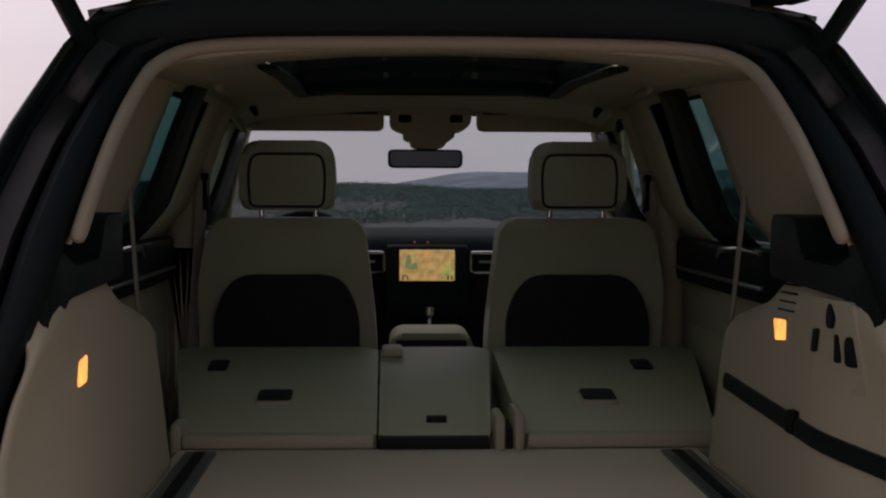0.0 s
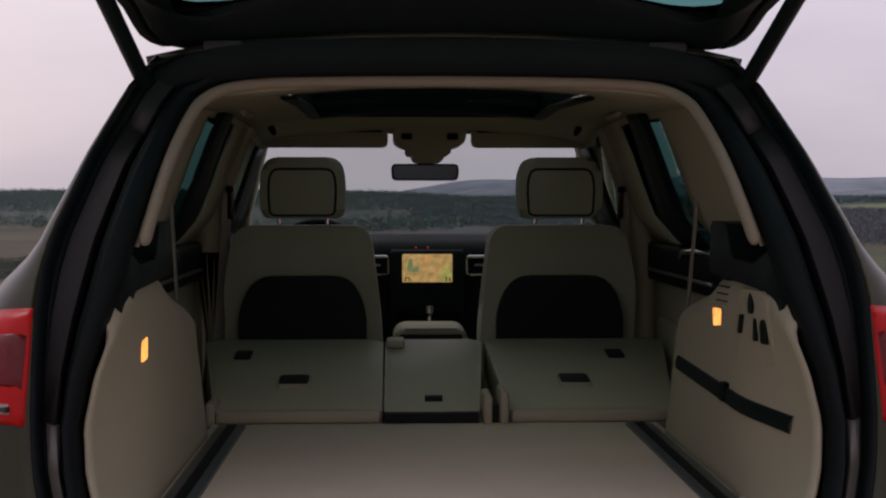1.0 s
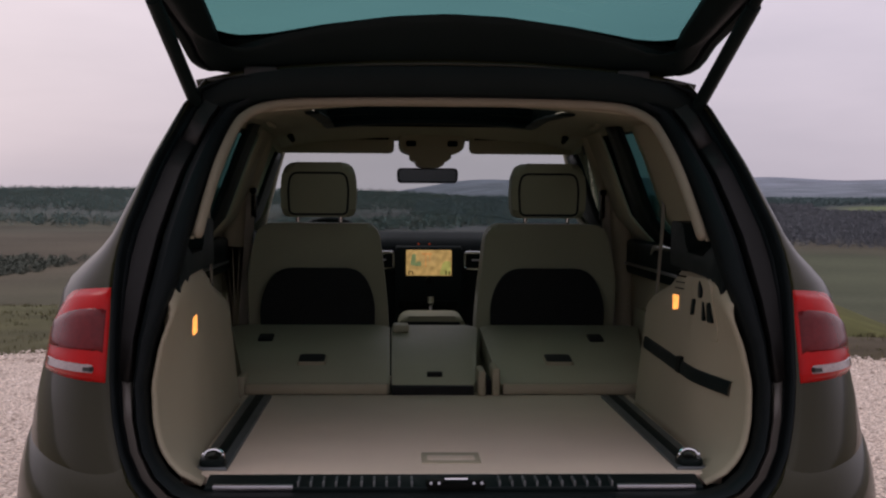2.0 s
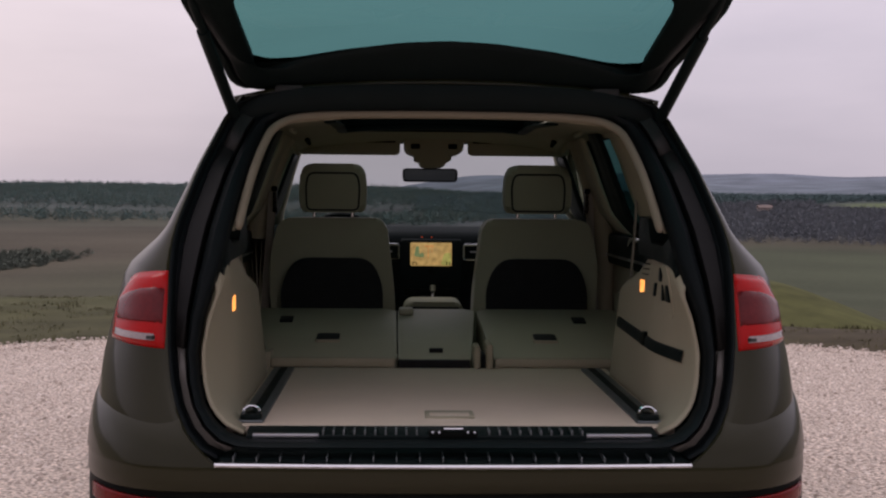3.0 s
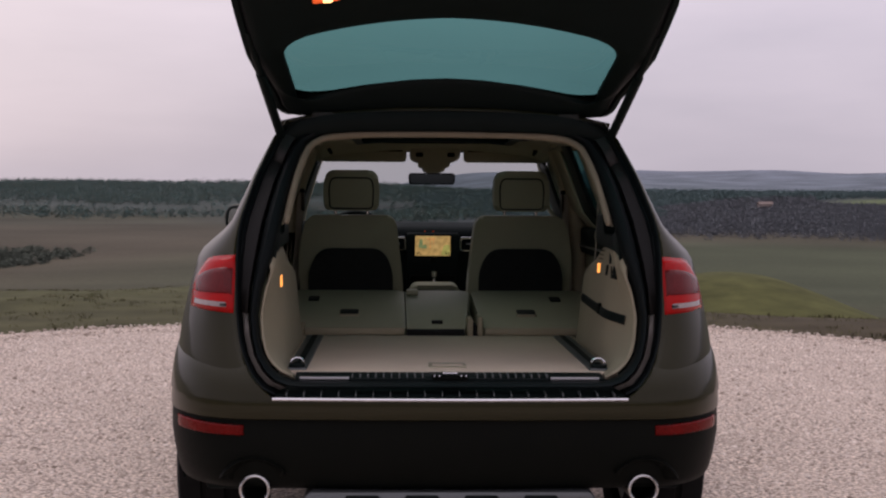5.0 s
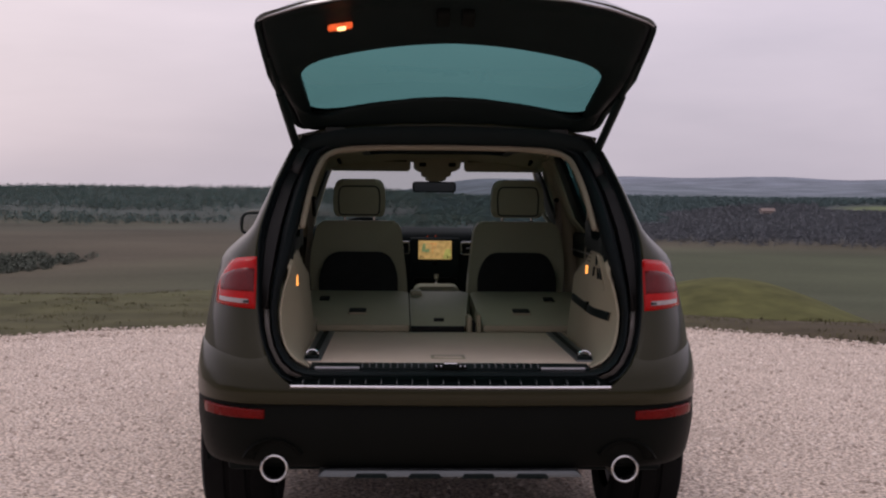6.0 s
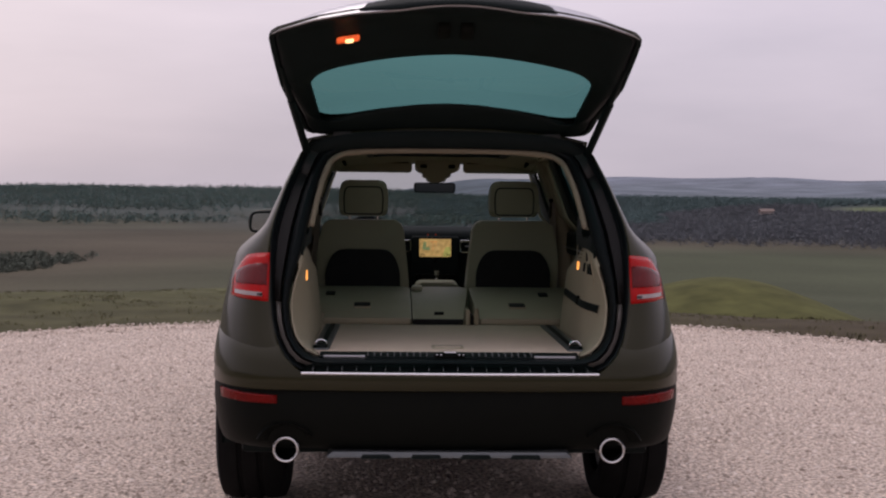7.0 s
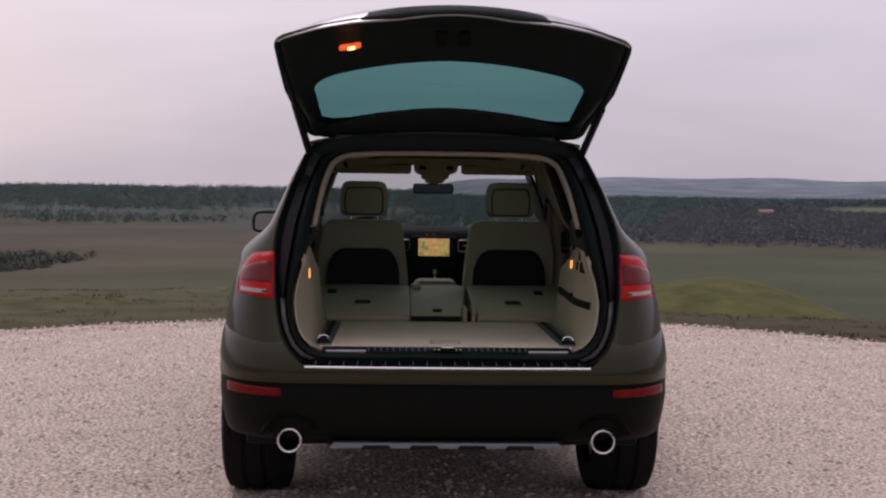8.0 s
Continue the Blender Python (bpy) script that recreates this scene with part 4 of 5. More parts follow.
# ---- load space ----
part("load_floor", box(-0.56, 0.56, 0.166, 1.235, 0.733, 0.757, 0.005), CARPET, car, "beige carpeted load floor")
pullp = part("floor_handle", box(-0.064, 0.064, 0.265, 0.372, 0.755, 0.7605, 0.004), BEIGE, car, "pale beige floor lifting handle")
part("handle_recess", box(-0.052, 0.052, 0.285, 0.335, 0.757, 0.7615, 0.003), CARPET, pullp)
for sign in (-1, 1):
    rl = box(0.470, 0.536, 0.195, 1.185, 0.755, 0.764, 0.003)
    rail = part("lashing_rail", rl if sign > 0 else mirrored(rl), RAIL, car, "grey metal lashing rail with a black slot")
    sl = box(0.491, 0.514, 0.21, 1.18, 0.758, 0.7655, 0.001)
    part("rail_slot", sl if sign > 0 else mirrored(sl), BLACK_TRIM, rail)
    base = prism(rounded([(sign * 0.477, 0.20), (sign * 0.477, 0.262), (sign * 0.53, 0.262), (sign * 0.53, 0.20)], 0.02), "z", 0.762, 0.776, 0.004)
    ring = part("lashing_ring", base, BLACK_TRIM, car, "lashing eye with chrome loop")
    part("ring_loop", tube([(sign * 0.503 + 0.022 * math.cos(a), 0.228 + 0.010 * math.sin(a), 0.779 + 0.014 * max(0, math.sin(a))) for a in steps(-0.4, math.pi + 0.4, 14)], 0.0045, 8), CHROME, ring)
    part("ring_knob", tube([(sign * 0.503, 0.236, 0.772), (sign * 0.503, 0.236, 0.779), (sign * 0.503, 0.236, 0.781)], [0.013, 0.011, 0.005], 14), BUMPER_BLACK, ring)

PANEL_TOP = [(0.15, 1.110), (0.17, 1.130), (0.21, 1.152), (0.28, 1.172), (0.38, 1.182), (0.60, 1.182), (0.70, 1.168), (0.78, 1.140), (0.85, 1.108), (0.95, 1.088), (1.08, 1.062), (1.16, 1.03)]
TRIM_X = [(z, x) for x, z in TRIM_LOOP[3:13]]


def cargo_point(z, y_end, s, t):
    yr = lerp_table(REAR_Y, z) + 0.075
    y = yr + (1.14 - yr) * s
    deep = 0.545 + 0.045 * min(1, (z - 0.757) / 0.4)
    xr = lerp_table(TRIM_X, z) - 0.004
    k = min(1, s / 0.35)
    k = k * k * (3 - 2 * k)
    return xr + (deep - xr) * k, y


def cargo_side(sign):
    rows = []
    for t in steps(0, 1, 18):
        row = []
        for s in steps(0, 1, 28):
            top = lerp_table(PANEL_TOP, 0.15 + s * 1.0)
            z = 0.752 + (top - 0.752) * t
            x, y = cargo_point(z, 1.14, s, t)
            roll = max(0, t - 0.86) / 0.14
            end = max(0, s - 0.93) / 0.07
            row.append((sign * (x + 0.022 * roll ** 2 + 0.03 * end ** 2), y, z))
        rows.append(row)
    ledge = [(x + sign * 0.10, y, z - 0.004) for x, y, z in rows[-1]]
    rows.append(ledge)
    rows = [r + [(r[-1][0] + sign * 0.09, r[-1][1] + 0.01, r[-1][2])] for r in rows]
    return sheet(rows)


side_trims = {}
for sign in (-1, 1):
    side_trims[sign] = part("load_side_trim", cargo_side(sign), BEIGE, car, "beige moulded load space side trim", thick=0.006)


def on_side(sign, y, z, out=0.0):
    yr = lerp_table(REAR_Y, z) + 0.075
    x, _ = cargo_point(z, 1.14, (y - yr) / (1.14 - yr), 0)
    return Vector((sign * (x - out), y, z))


def side_plate(sign, outline, depth, name, mat, label=""):
    """A flat fitting lying on the load space side; outline in (y, z)."""
    bm = prism(outline, "x", 0.0, 1.0, 0.0)
    for v in bm.verts:
        v.co = on_side(sign, v.co.y, v.co.z, depth if v.co.x > 0.5 else -0.006)
    return part(name, bm, mat, side_trims[sign], label)


side_plate(-1, rounded([(0.440, 1.012), (0.484, 1.016), (0.504, 1.055), (0.458, 1.050)], 0.008), 0.0015, "load_lamp", LAMP_WARM, "lit warm load space lamp")
side_plate(1, rounded([(0.664, 1.048), (0.762, 1.043), (0.772, 1.092), (0.674, 1.096)], 0.008), 0.0015, "lamp_frame", BEIGE)
side_plate(1, rounded([(0.678, 1.056), (0.735, 1.050), (0.758, 1.086), (0.690, 1.089)], 0.006), 0.0025, "load_lamp", LAMP_WARM, "lit warm load space lamp")
side_plate(1, rounded([(0.335, 1.01), (0.56, 1.0), (0.57, 1.14), (0.335, 1.15)], 0.02), 0.002, "service_cover", BEIGE)
side_plate(1, rounded([(0.440, 1.10), (0.470, 1.10), (0.474, 1.125), (0.456, 1.142), (0.438, 1.125)], 0.01), 0.008, "knob", BLACK_TRIM, "black turn knob")
side_plate(1, rounded([(0.518, 1.055), (0.536, 1.055), (0.536, 1.092), (0.518, 1.092)], 0.006), 0.006, "socket_slot", BLACK_TRIM)
side_plate(1, rounded([(0.418, 1.050), (0.434, 1.050), (0.434, 1.093), (0.418, 1.093)], 0.005), 0.006, "socket_slot", BLACK_TRIM)
sock = side_plate(1, rounded([(0.358, 1.05), (0.392, 1.05), (0.392, 1.085), (0.375, 1.096), (0.358, 1.096)], 0.008), 0.006, "power_socket", BLACK_TRIM)
for i in range(4):
    z = 1.105 + i * 0.015
    side_plate(1, [(0.655, z), (0.745, z - 0.002), (0.745, z + 0.001), (0.655, z + 0.003)], 0.001, "vent_slit", BUMPER_BLACK)
rows = []
for y in steps(0.262, 1.02, 20):
    z = 0.918 + 0.018 * (y - 0.26) / 0.76
    rows.append([on_side(1, y, z - 0.015, -0.004), on_side(1, y, z - 0.015, 0.005), on_side(1, y, z, 0.008), on_side(1, y, z + 0.015, 0.005), on_side(1, y, z + 0.015, -0.004)])
part("retaining_strap", sheet(rows), BLACK_TRIM, side_trims[1], "black elastic retaining strap")
side_plate(1, rounded([(0.565, 0.912), (0.60, 0.912), (0.60, 0.95), (0.565, 0.95)], 0.006), 0.010, "strap_clip", BUMPER_BLACK)

for sign in (-1, 1):
    br = prism(rounded([(0.262, 1.120), (0.275, 1.205), (0.32, 1.232), (0.38, 1.215), (0.44, 1.196), (0.60, 1.200), (0.645, 1.268), (0.775, 1.272), (0.785, 1.160), (0.40, 1.150), (0.34, 1.120)], 0.010), "x", 0.578, 0.66, 0.008)
    part("cover_bracket", br if sign > 0 else mirrored(br), BLACK_TRIM, car, "black load cover bracket")
    bl = sheet([[(sign * (0.655 + w), y, z) for w in (0.0, 0.004)] for y, z in ((1.22, 1.36), (1.24, 1.25), (1.29, 1.1), (1.35, 0.95))])
    for v in bl.verts:
        v.co.y += 0.018 if abs(abs(v.co.x) - 0.655) < 0.001 else 0.0
    part("rear_seat_belt", bl, BELT, car, "pale seat belt strap", thick=0.003)
    # door insides
    low_door = box(0.74, 0.80, 1.32, 2.2, 0.55, 1.07, 0.02)
    dr = part("rear_door_lining", low_door if sign > 0 else mirrored(low_door), BEIGE, car, "beige rear door lining with black top")
    top_door = box(0.715, 0.80, 1.30, 2.2, 1.06, 1.183, 0.015)
    part("door_top", top_door if sign > 0 else mirrored(top_door), BLACK_TRIM, dr)
    part("door_handle_bar", tube([(sign * 0.712, 1.30, 1.175), (sign * 0.708, 1.45, 1.178), (sign * 0.706, 1.60, 1.172), (sign * 0.708, 1.66, 1.150)], [0.006, 0.010, 0.010, 0.005], 10), CHROME, dr, "chrome inner door handle")
    strip = box(0.708, 0.72, 1.30, 2.15, 1.092, 1.102, 0.003)
    part("door_strip", strip if sign > 0 else mirrored(strip), ALU, dr)
    pocket = box(0.725, 0.75, 1.45, 2.05, 0.72, 0.95, 0.03)
    part("door_pocket", pocket if sign > 0 else mirrored(pocket), LEATHER, dr)
    low_door = box(0.735, 0.80, 2.30, 3.2, 0.55, 1.07, 0.02)
    fr = part("front_door_lining", low_door if sign > 0 else mirrored(low_door), BEIGE, car, "beige front door lining with black top")
    top_door = box(0.71, 0.80, 2.30, 3.2, 1.06, 1.183, 0.015)
    part("door_top", top_door if sign > 0 else mirrored(top_door), BLACK_TRIM, fr)
    part("door_handle_bar", tube([(sign * 0.706, 2.45, 1.13), (sign * 0.70, 2.60, 1.135), (sign * 0.704, 2.72, 1.12)], 0.009, 10), CHROME, fr, "chrome inner door handle")
    # black door window frames seen beside the posts
    rows = [[(sign * (side_x(z) - 0.062 - 0.002 * k), y0 + (y1 - y0) * s, z + lerp_table(ROOF_LIFT, 2.0) * (z - WAIST) / 0.45) for s in steps(0, 1, 3)] for k, z in enumerate(steps(1.16, 1.525, 8)) for y0, y1 in ((1.40 + (1.5 - z) * 0.15, 1.63 + (1.5 - z) * 0.5),)]
    part("door_window_frame", sheet(rows), BLACK_TRIM, car, "black rear door window frame", thick=0.008)
    rows = [[(sign * (side_x(z) - 0.062), y0 + (y1 - y0) * s, z) for s in steps(0, 1, 3)] for z in steps(1.16, 1.50, 8) for y0, y1 in ((2.44 + (1.5 - z) * 0.35, 2.72 + (1.5 - z) * 0.9),)]
    part("door_window_frame", sheet(rows), BLACK_TRIM, car, "black front door window frame", thick=0.008)
    # middle post with belt
    post = tube([(sign * 0.70, 2.19, 0.5), (sign * 0.70, 2.19, 1.15), (sign * 0.655, 2.19, 1.38), (sign * 0.60, 2.19, 1.56)], [0.055, 0.05, 0.045, 0.05], 12)
    mp = part("middle_post_trim", post, HEADLINER, car, "beige middle post trim")
    part("belt_height_slider", box(sign * 0.625 - 0.012, sign * 0.625 + 0.012, 2.12, 2.15, 1.25, 1.36, 0.006), BUMPER_BLACK, mp)
    part("front_seat_belt", sheet([[(sign * (x + w), 2.12, z) for w in (-0.016, 0.016)] for x, z in ((0.63, 1.34), (0.645, 1.1), (0.66, 0.85), (0.68, 0.62))]), BELT, mp, "pale seat belt strap")
    # roof fittings
    part("coat_hook", tube([(sign * 0.515, 2.28, 1.572), (sign * 0.50, 2.27, 1.545), (sign * 0.495, 2.25, 1.535), (sign * 0.505, 2.23, 1.55)], 0.009, 8), BUMPER_BLACK, liner, "dark coat hook")
    part("grab_handle", tube([(sign * 0.525, 1.55, 1.575), (sign * 0.515, 1.57, 1.555), (sign * 0.515, 1.72, 1.555), (sign * 0.525, 1.74, 1.575)], 0.010, 8), HEADLINER, liner)
    part("reading_lamp", tube([(sign * 0.455, 1.62, 1.60), (sign * 0.455, 1.62, 1.577), (sign * 0.455, 1.62, 1.572)], [0.040, 0.038, 0.028], 20), BEIGE, liner, "round beige reading lamp")


# ---- folded rear seats ----
def folded(x0, x1, X0, X1, name, label, y0=1.245, y1=2.02):
    def top(y):
        return 0.792 + (y - 1.25) * 0.118

    outline = rounded([(x0, y0), (x1, y0), (X1, y1), (X0, y1)], [0.02, 0.02, 0.04, 0.04])
    bm = prism(outline, "z", -0.10, 0.0, 0.010, 3)
    for v in bm.verts:
        lip = max(0, 1 - (v.co.y - y0) / 0.06)
        v.co.z += top(v.co.y) - 0.016 * lip ** 2
    return part(name, bm, LEATHER, car, label), top


def seat_pad(seat, top, x, y, w, d, name, mat, label="", h=0.004):
    bm = prism(rounded([(x - w / 2, y - d / 2), (x + w / 2, y - d / 2), (x + w / 2, y + d / 2), (x - w / 2, y + d / 2)], min(w, d) * 0.15), "z", -0.01, h, 0.002)
    for v in bm.verts:
        v.co.z += top(v.co.y)
    return part(name, bm, mat, seat, label)


for x0, x1, X0, X1, slot_x, clip_x in ((-0.556, -0.135, -0.688, -0.137, -0.377, -0.548), (0.186, 0.606, 0.174, 0.735, 0.390, 0.552)):
    seat, top = folded(x0, x1, X0, X1, "rear_seat_back", "cream leather rear seat back folded flat")
    rim = seat_pad(seat, top, slot_x, 1.53, 0.088, 0.105, "pull_recess", BEIGE, h=0.002)
    seat_pad(seat, top, slot_x, 1.53, 0.080, 0.092, "pull_loop", POCKET_AND_GAP_SHADE, "black pull loop recess", h=0.004)
    seat_pad(seat, top, clip_x, 1.82, 0.048, 0.085, "top_tether", POCKET_AND_GAP_SHADE, "black tether anchor cover")
    part("seat_back_board", box(x0 + 0.004, x1 - 0.004, 1.232, 1.27, 0.756, 0.789, 0.010), BEIGE, seat)
    ex = x0 - 0.008 if x0 < 0 else x1 + 0.02
    part("seat_hinge", box(ex - 0.012, ex + 0.012, 1.23, 1.34, 0.745, 0.81, 0.008), BEIGE, seat)
seat, top = folded(-0.130, 0.112, -0.132, 0.168, "middle_seat_back", "cream leather middle seat back folded flat")
seat_pad(seat, top, -0.002, 1.352, 0.046, 0.016, "release_tab", POCKET_AND_GAP_SHADE, h=0.003)
part("belt_buckle", box(-0.128, -0.072, 1.90, 2.0, 0.868, 0.893, 0.008), LEATHER, seat)
# solid black box painted in as the shade of the gap below the seat
part("gap_shadow_box", box(-0.130, 0.108, 1.226, 1.30, 0.757, 0.782, 0.002), POCKET_AND_GAP_SHADE, seat, "black box standing in for the shade under the middle seat back")
part("hinge_cover", box(0.118, 0.142, 1.215, 1.34, 0.752, 0.83, 0.010), BEIGE, seat)
part("hinge_cover", box(0.160, 0.183, 1.215, 1.36, 0.752, 0.838, 0.010), BEIGE, seat)
part("hinge_slot", box(0.142, 0.160, 1.24, 1.36, 0.752, 0.80, 0.004), POCKET_AND_GAP_SHADE, seat)
part("rear_seat_base", box(-0.68, 0.72, 1.30, 1.95, 0.42, 0.72, 0.05), LEATHER, car)


# ---- front seats ----
def front_seat(cx):
    sgn = -1 if cx < 0 else 1
    outline = [(cx - sgn * 0.246, 0.45), (cx - sgn * 0.250, 0.90), (cx - sgn * 0.215, 1.20), (cx - sgn * 0.185, 1.236), (cx + sgn * 0.180, 1.236), (cx + sgn * 0.215, 1.21), (cx + sgn * 0.250, 1.06), (cx + sgn * 0.232, 0.75), (cx + sgn * 0.225, 0.45)]
    bm = prism(rounded(outline, [0.02, 0.1, 0.06, 0.05, 0.05, 0.06, 0.12, 0.1, 0.02], 5), "y", 2.06, 2.22, 0.045, 4)
    for v in bm.verts:
        v.co.y += 0.05 * max(0, 0.9 - v.co.z) - 0.02 * max(0, 1 - abs(v.co.x - cx) / 0.24)
    seat = part("front_seat", bm, LEATHER_SHADED, car, "cream leather front seat", sharp=60)
    arch = rounded([(cx - 0.198, 0.60), (cx + 0.200, 0.60), (cx + 0.200, 0.98), (cx + 0.15, 1.080), (cx - 0.145, 1.080), (cx - 0.198, 0.98)], [0, 0, 0.12, 0.10, 0.10, 0.12], 5)
    bm = prism(arch, "y", 2.022, 2.06, 0.012, 3)
    part("map_pocket", bm, POCKET_AND_GAP_SHADE, seat, "black seat back map pocket")
    hc = cx + 0.002
    bm = prism(rounded([(hc - 0.127, 1.258), (hc + 0.127, 1.258), (hc + 0.133, 1.36), (hc + 0.12, 1.449), (hc - 0.12, 1.449), (hc - 0.133, 1.36)], [0.03, 0.03, 0.05, 0.05, 0.05, 0.05], 5), "y", 2.02, 2.14, 0.035, 4)
    head = part("headrest", bm, LEATHER_SHADED, seat, "cream leather headrest with dark piping")
    seam = rounded([(hc - 0.100, 1.268), (hc + 0.100, 1.268), (hc + 0.105, 1.36), (hc + 0.095, 1.412), (hc - 0.095, 1.412), (hc - 0.105, 1.36)], [0.02, 0.02, 0.04, 0.035, 0.035, 0.04], 4)
    part("piping", tube([(x, 2.021, z) for x, z in seam + seam[:1]], 0.0042, 8, up=(0, 1, 0)), POCKET_AND_GAP_SHADE, seat, "dark headrest piping")
    for dx in (-0.075, 0.075):
        part("headrest_post", tube([(hc + dx, 2.09, 1.20), (hc + dx, 2.085, 1.28)], 0.007, 10), CHROME, seat, "chrome headrest post")
    part("cushion", box(cx - 0.25, cx + 0.25, 2.2, 2.75, 0.55, 0.72, 0.05), LEATHER, seat)


front_seat(-0.390)
front_seat(0.414)

# ---- dashboard ----
DASH = material("soft_dash", (0.014, 0.019, 0.020), 0.6, 0, 0.2, 6, 0.1, 600, 0.2, spec=0.12)
dash = part("dashboard", prism(rounded([(2.985, 1.085), (3.0, 1.150), (3.10, 1.186), (3.50, 1.13), (3.50, 0.55), (3.06, 0.55), (3.0, 0.95)], 0.03), "x", -0.735, 0.745, 0.02), DASH, car, "dark dashboard with lit map screen")
part("dash_seam", box(-0.70, 0.71, 3.395, 3.402, 1.13, 1.150, 0.002), BLACK_TRIM, dash)
part("radio_console", prism(rounded([(2.955, 0.62), (2.955, 0.98), (2.972, 1.125), (3.05, 1.125), (3.05, 0.62)], 0.015), "x", -0.118, 0.166, 0.012), BLACK_TRIM, dash, "black centre stack")
screen = part("map_screen", box(-0.072, 0.120, 2.951, 2.965, 1.000, 1.108, 0.004), SCREEN_MAP, car, "lit amber navigation screen")
part("map_field", prism(rounded([(0.068, 1.003), (0.117, 1.003), (0.117, 1.062), (0.085, 1.060)], 0.012), "y", 2.9485, 2.953), SCREEN_OLIVE, screen)
part("map_wood", joined(prism(rounded([(-0.055, 1.045), (-0.030, 1.040), (-0.032, 1.092), (-0.046, 1.092)], 0.010), "y", 2.9485, 2.953), prism(rounded([(-0.036, 1.040), (-0.008, 1.040), (-0.010, 1.062), (-0.028, 1.060)], 0.008), "y", 2.949, 2.9535)), SCREEN_GREEN, screen)
part("map_road", joined(box(-0.006, 0.036, 2.949, 2.953, 1.088, 1.096, 0.001), box(0.008, 0.013, 2.949, 2.953, 1.035, 1.09, 0.001), box(0.026, 0.030, 2.949, 2.953, 1.06, 1.09, 0.001)), SCREEN_BROWN, screen)
part("map_button", joined(box(-0.062, -0.058, 2.949, 2.953, 1.003, 1.018, 0.001), box(-0.047, -0.043, 2.949, 2.953, 1.003, 1.018, 0.001), box(-0.062, -0.043, 2.949, 2.953, 1.016, 1.019, 0.001), box(0.094, 0.099, 2.948, 2.951, 1.003, 1.02, 0.001), box(0.108, 0.112, 2.948, 2.951, 1.003, 1.02, 0.001)), BLACK_TRIM, screen)
for x in (-0.02, 0.026):
    part("warning_button", box(x - 0.004, x + 0.004, 2.955, 2.966, 1.130, 1.137, 0.002), BUTTON_RED, dash, "small red lit button")
part("knob", tube([(0.024, 2.955, 0.978), (0.024, 2.938, 0.978)], 0.014, 18), BUMPER_BLACK, dash)
for x0, x1 in ((-0.250, -0.126), (0.176, 0.300)):
    o = rounded([(x0, 1.030), (x1, 1.030), (x1, 1.098), (x0, 1.098)], 0.012)
    vent = part("air_vent", prism(o, "y", 2.965, 3.02, 0.004), BLACK_TRIM, car, "black air vent with chrome frame")
    part("vent_frame", tube([(x, 2.960, z) for x, z in o + o[:1]], 0.006, 8, up=(0, 1, 0)), CHROME, vent)
    part("vent_slat", box(x0 + 0.03, x1 - 0.03, 2.958, 2.970, 1.062, 1.070, 0.002), ALU, vent)
part("switch_panel", box(-0.10, 0.15, 2.938, 2.96, 0.862, 0.895, 0.006), BUMPER_BLACK, dash)
for x in (-0.065, 0.115):
    part("dial", tube([(x, 2.94, 0.878), (x, 2.925, 0.878)], 0.02, 18), BUMPER_BLACK, dash)
console = part("centre_console", box(-0.11, 0.155, 2.45, 2.98, 0.50, 0.78, 0.03), BLACK_TRIM, car, "black centre console with cream armrest")
part("armrest", prism(rounded([(-0.108, 0.62), (-0.108, 0.852), (-0.085, 0.882), (0.125, 0.882), (0.148, 0.852), (0.148, 0.62)], 0.025), "y", 2.36, 2.62, 0.018, 3), LEATHER_SHADED, console)
part("rear_vents", box(-0.088, 0.128, 2.352, 2.372, 0.78, 0.862, 0.008), POCKET_AND_GAP_SHADE, console)
lever = part("gear_lever", tube([(0.026, 2.74, 0.76), (0.026, 2.75, 0.885), (0.026, 2.75, 0.900), (0.026, 2.75, 0.928)], [0.008, 0.009, 0.016, 0.017], 12), CHROME, console, "chrome gear lever")
part("steering_wheel", tube([(-0.39 + 0.185 * math.cos(a), 2.80 + 0.075 * math.sin(a), 1.065 + 0.168 * math.sin(a)) for a in steps(0, 2 * math.pi, 32)], 0.016, 10), BLACK_TRIM, car, "black steering wheel")
part("instrument_hood", prism(rounded([(-0.55, 1.12), (-0.52, 1.205), (-0.26, 1.205), (-0.23, 1.12)], 0.04), "y", 2.96, 3.15, 0.02), BLACK_TRIM, dash)
mirror = part("inside_mirror", prism(rounded([(-0.112, 1.386), (0.128, 1.386), (0.130, 1.446), (-0.114, 1.446)], 0.018), "y", 2.655, 2.69, 0.008), BUMPER_BLACK, car, "black inside mirror under the roof console")
part("mirror_glass", prism(rounded([(-0.104, 1.392), (0.120, 1.392), (0.122, 1.440), (-0.106, 1.440)], 0.014), "y", 2.651, 2.656), MIRROR, mirror)
part("mirror_stalk", tube([(0.01, 2.69, 1.43), (0.01, 2.73, 1.50)], [0.02, 0.045], 12), BEIGE, mirror)
cons = part("roof_console", prism(rounded([(-0.108, 1.575), (-0.108, 1.512), (-0.046, 1.490), (-0.040, 1.448), (0.068, 1.448), (0.076, 1.490), (0.145, 1.512), (0.150, 1.575)], 0.022), "y", 2.50, 2.72, 0.03, 3), HEADLINER, car, "beige roof console with reading lights")
for x in (-0.06, 0.10):
    part("console_lamp", box(x - 0.02, x + 0.02, 2.492, 2.51, 1.525, 1.548, 0.006), BUMPER_BLACK, cons)
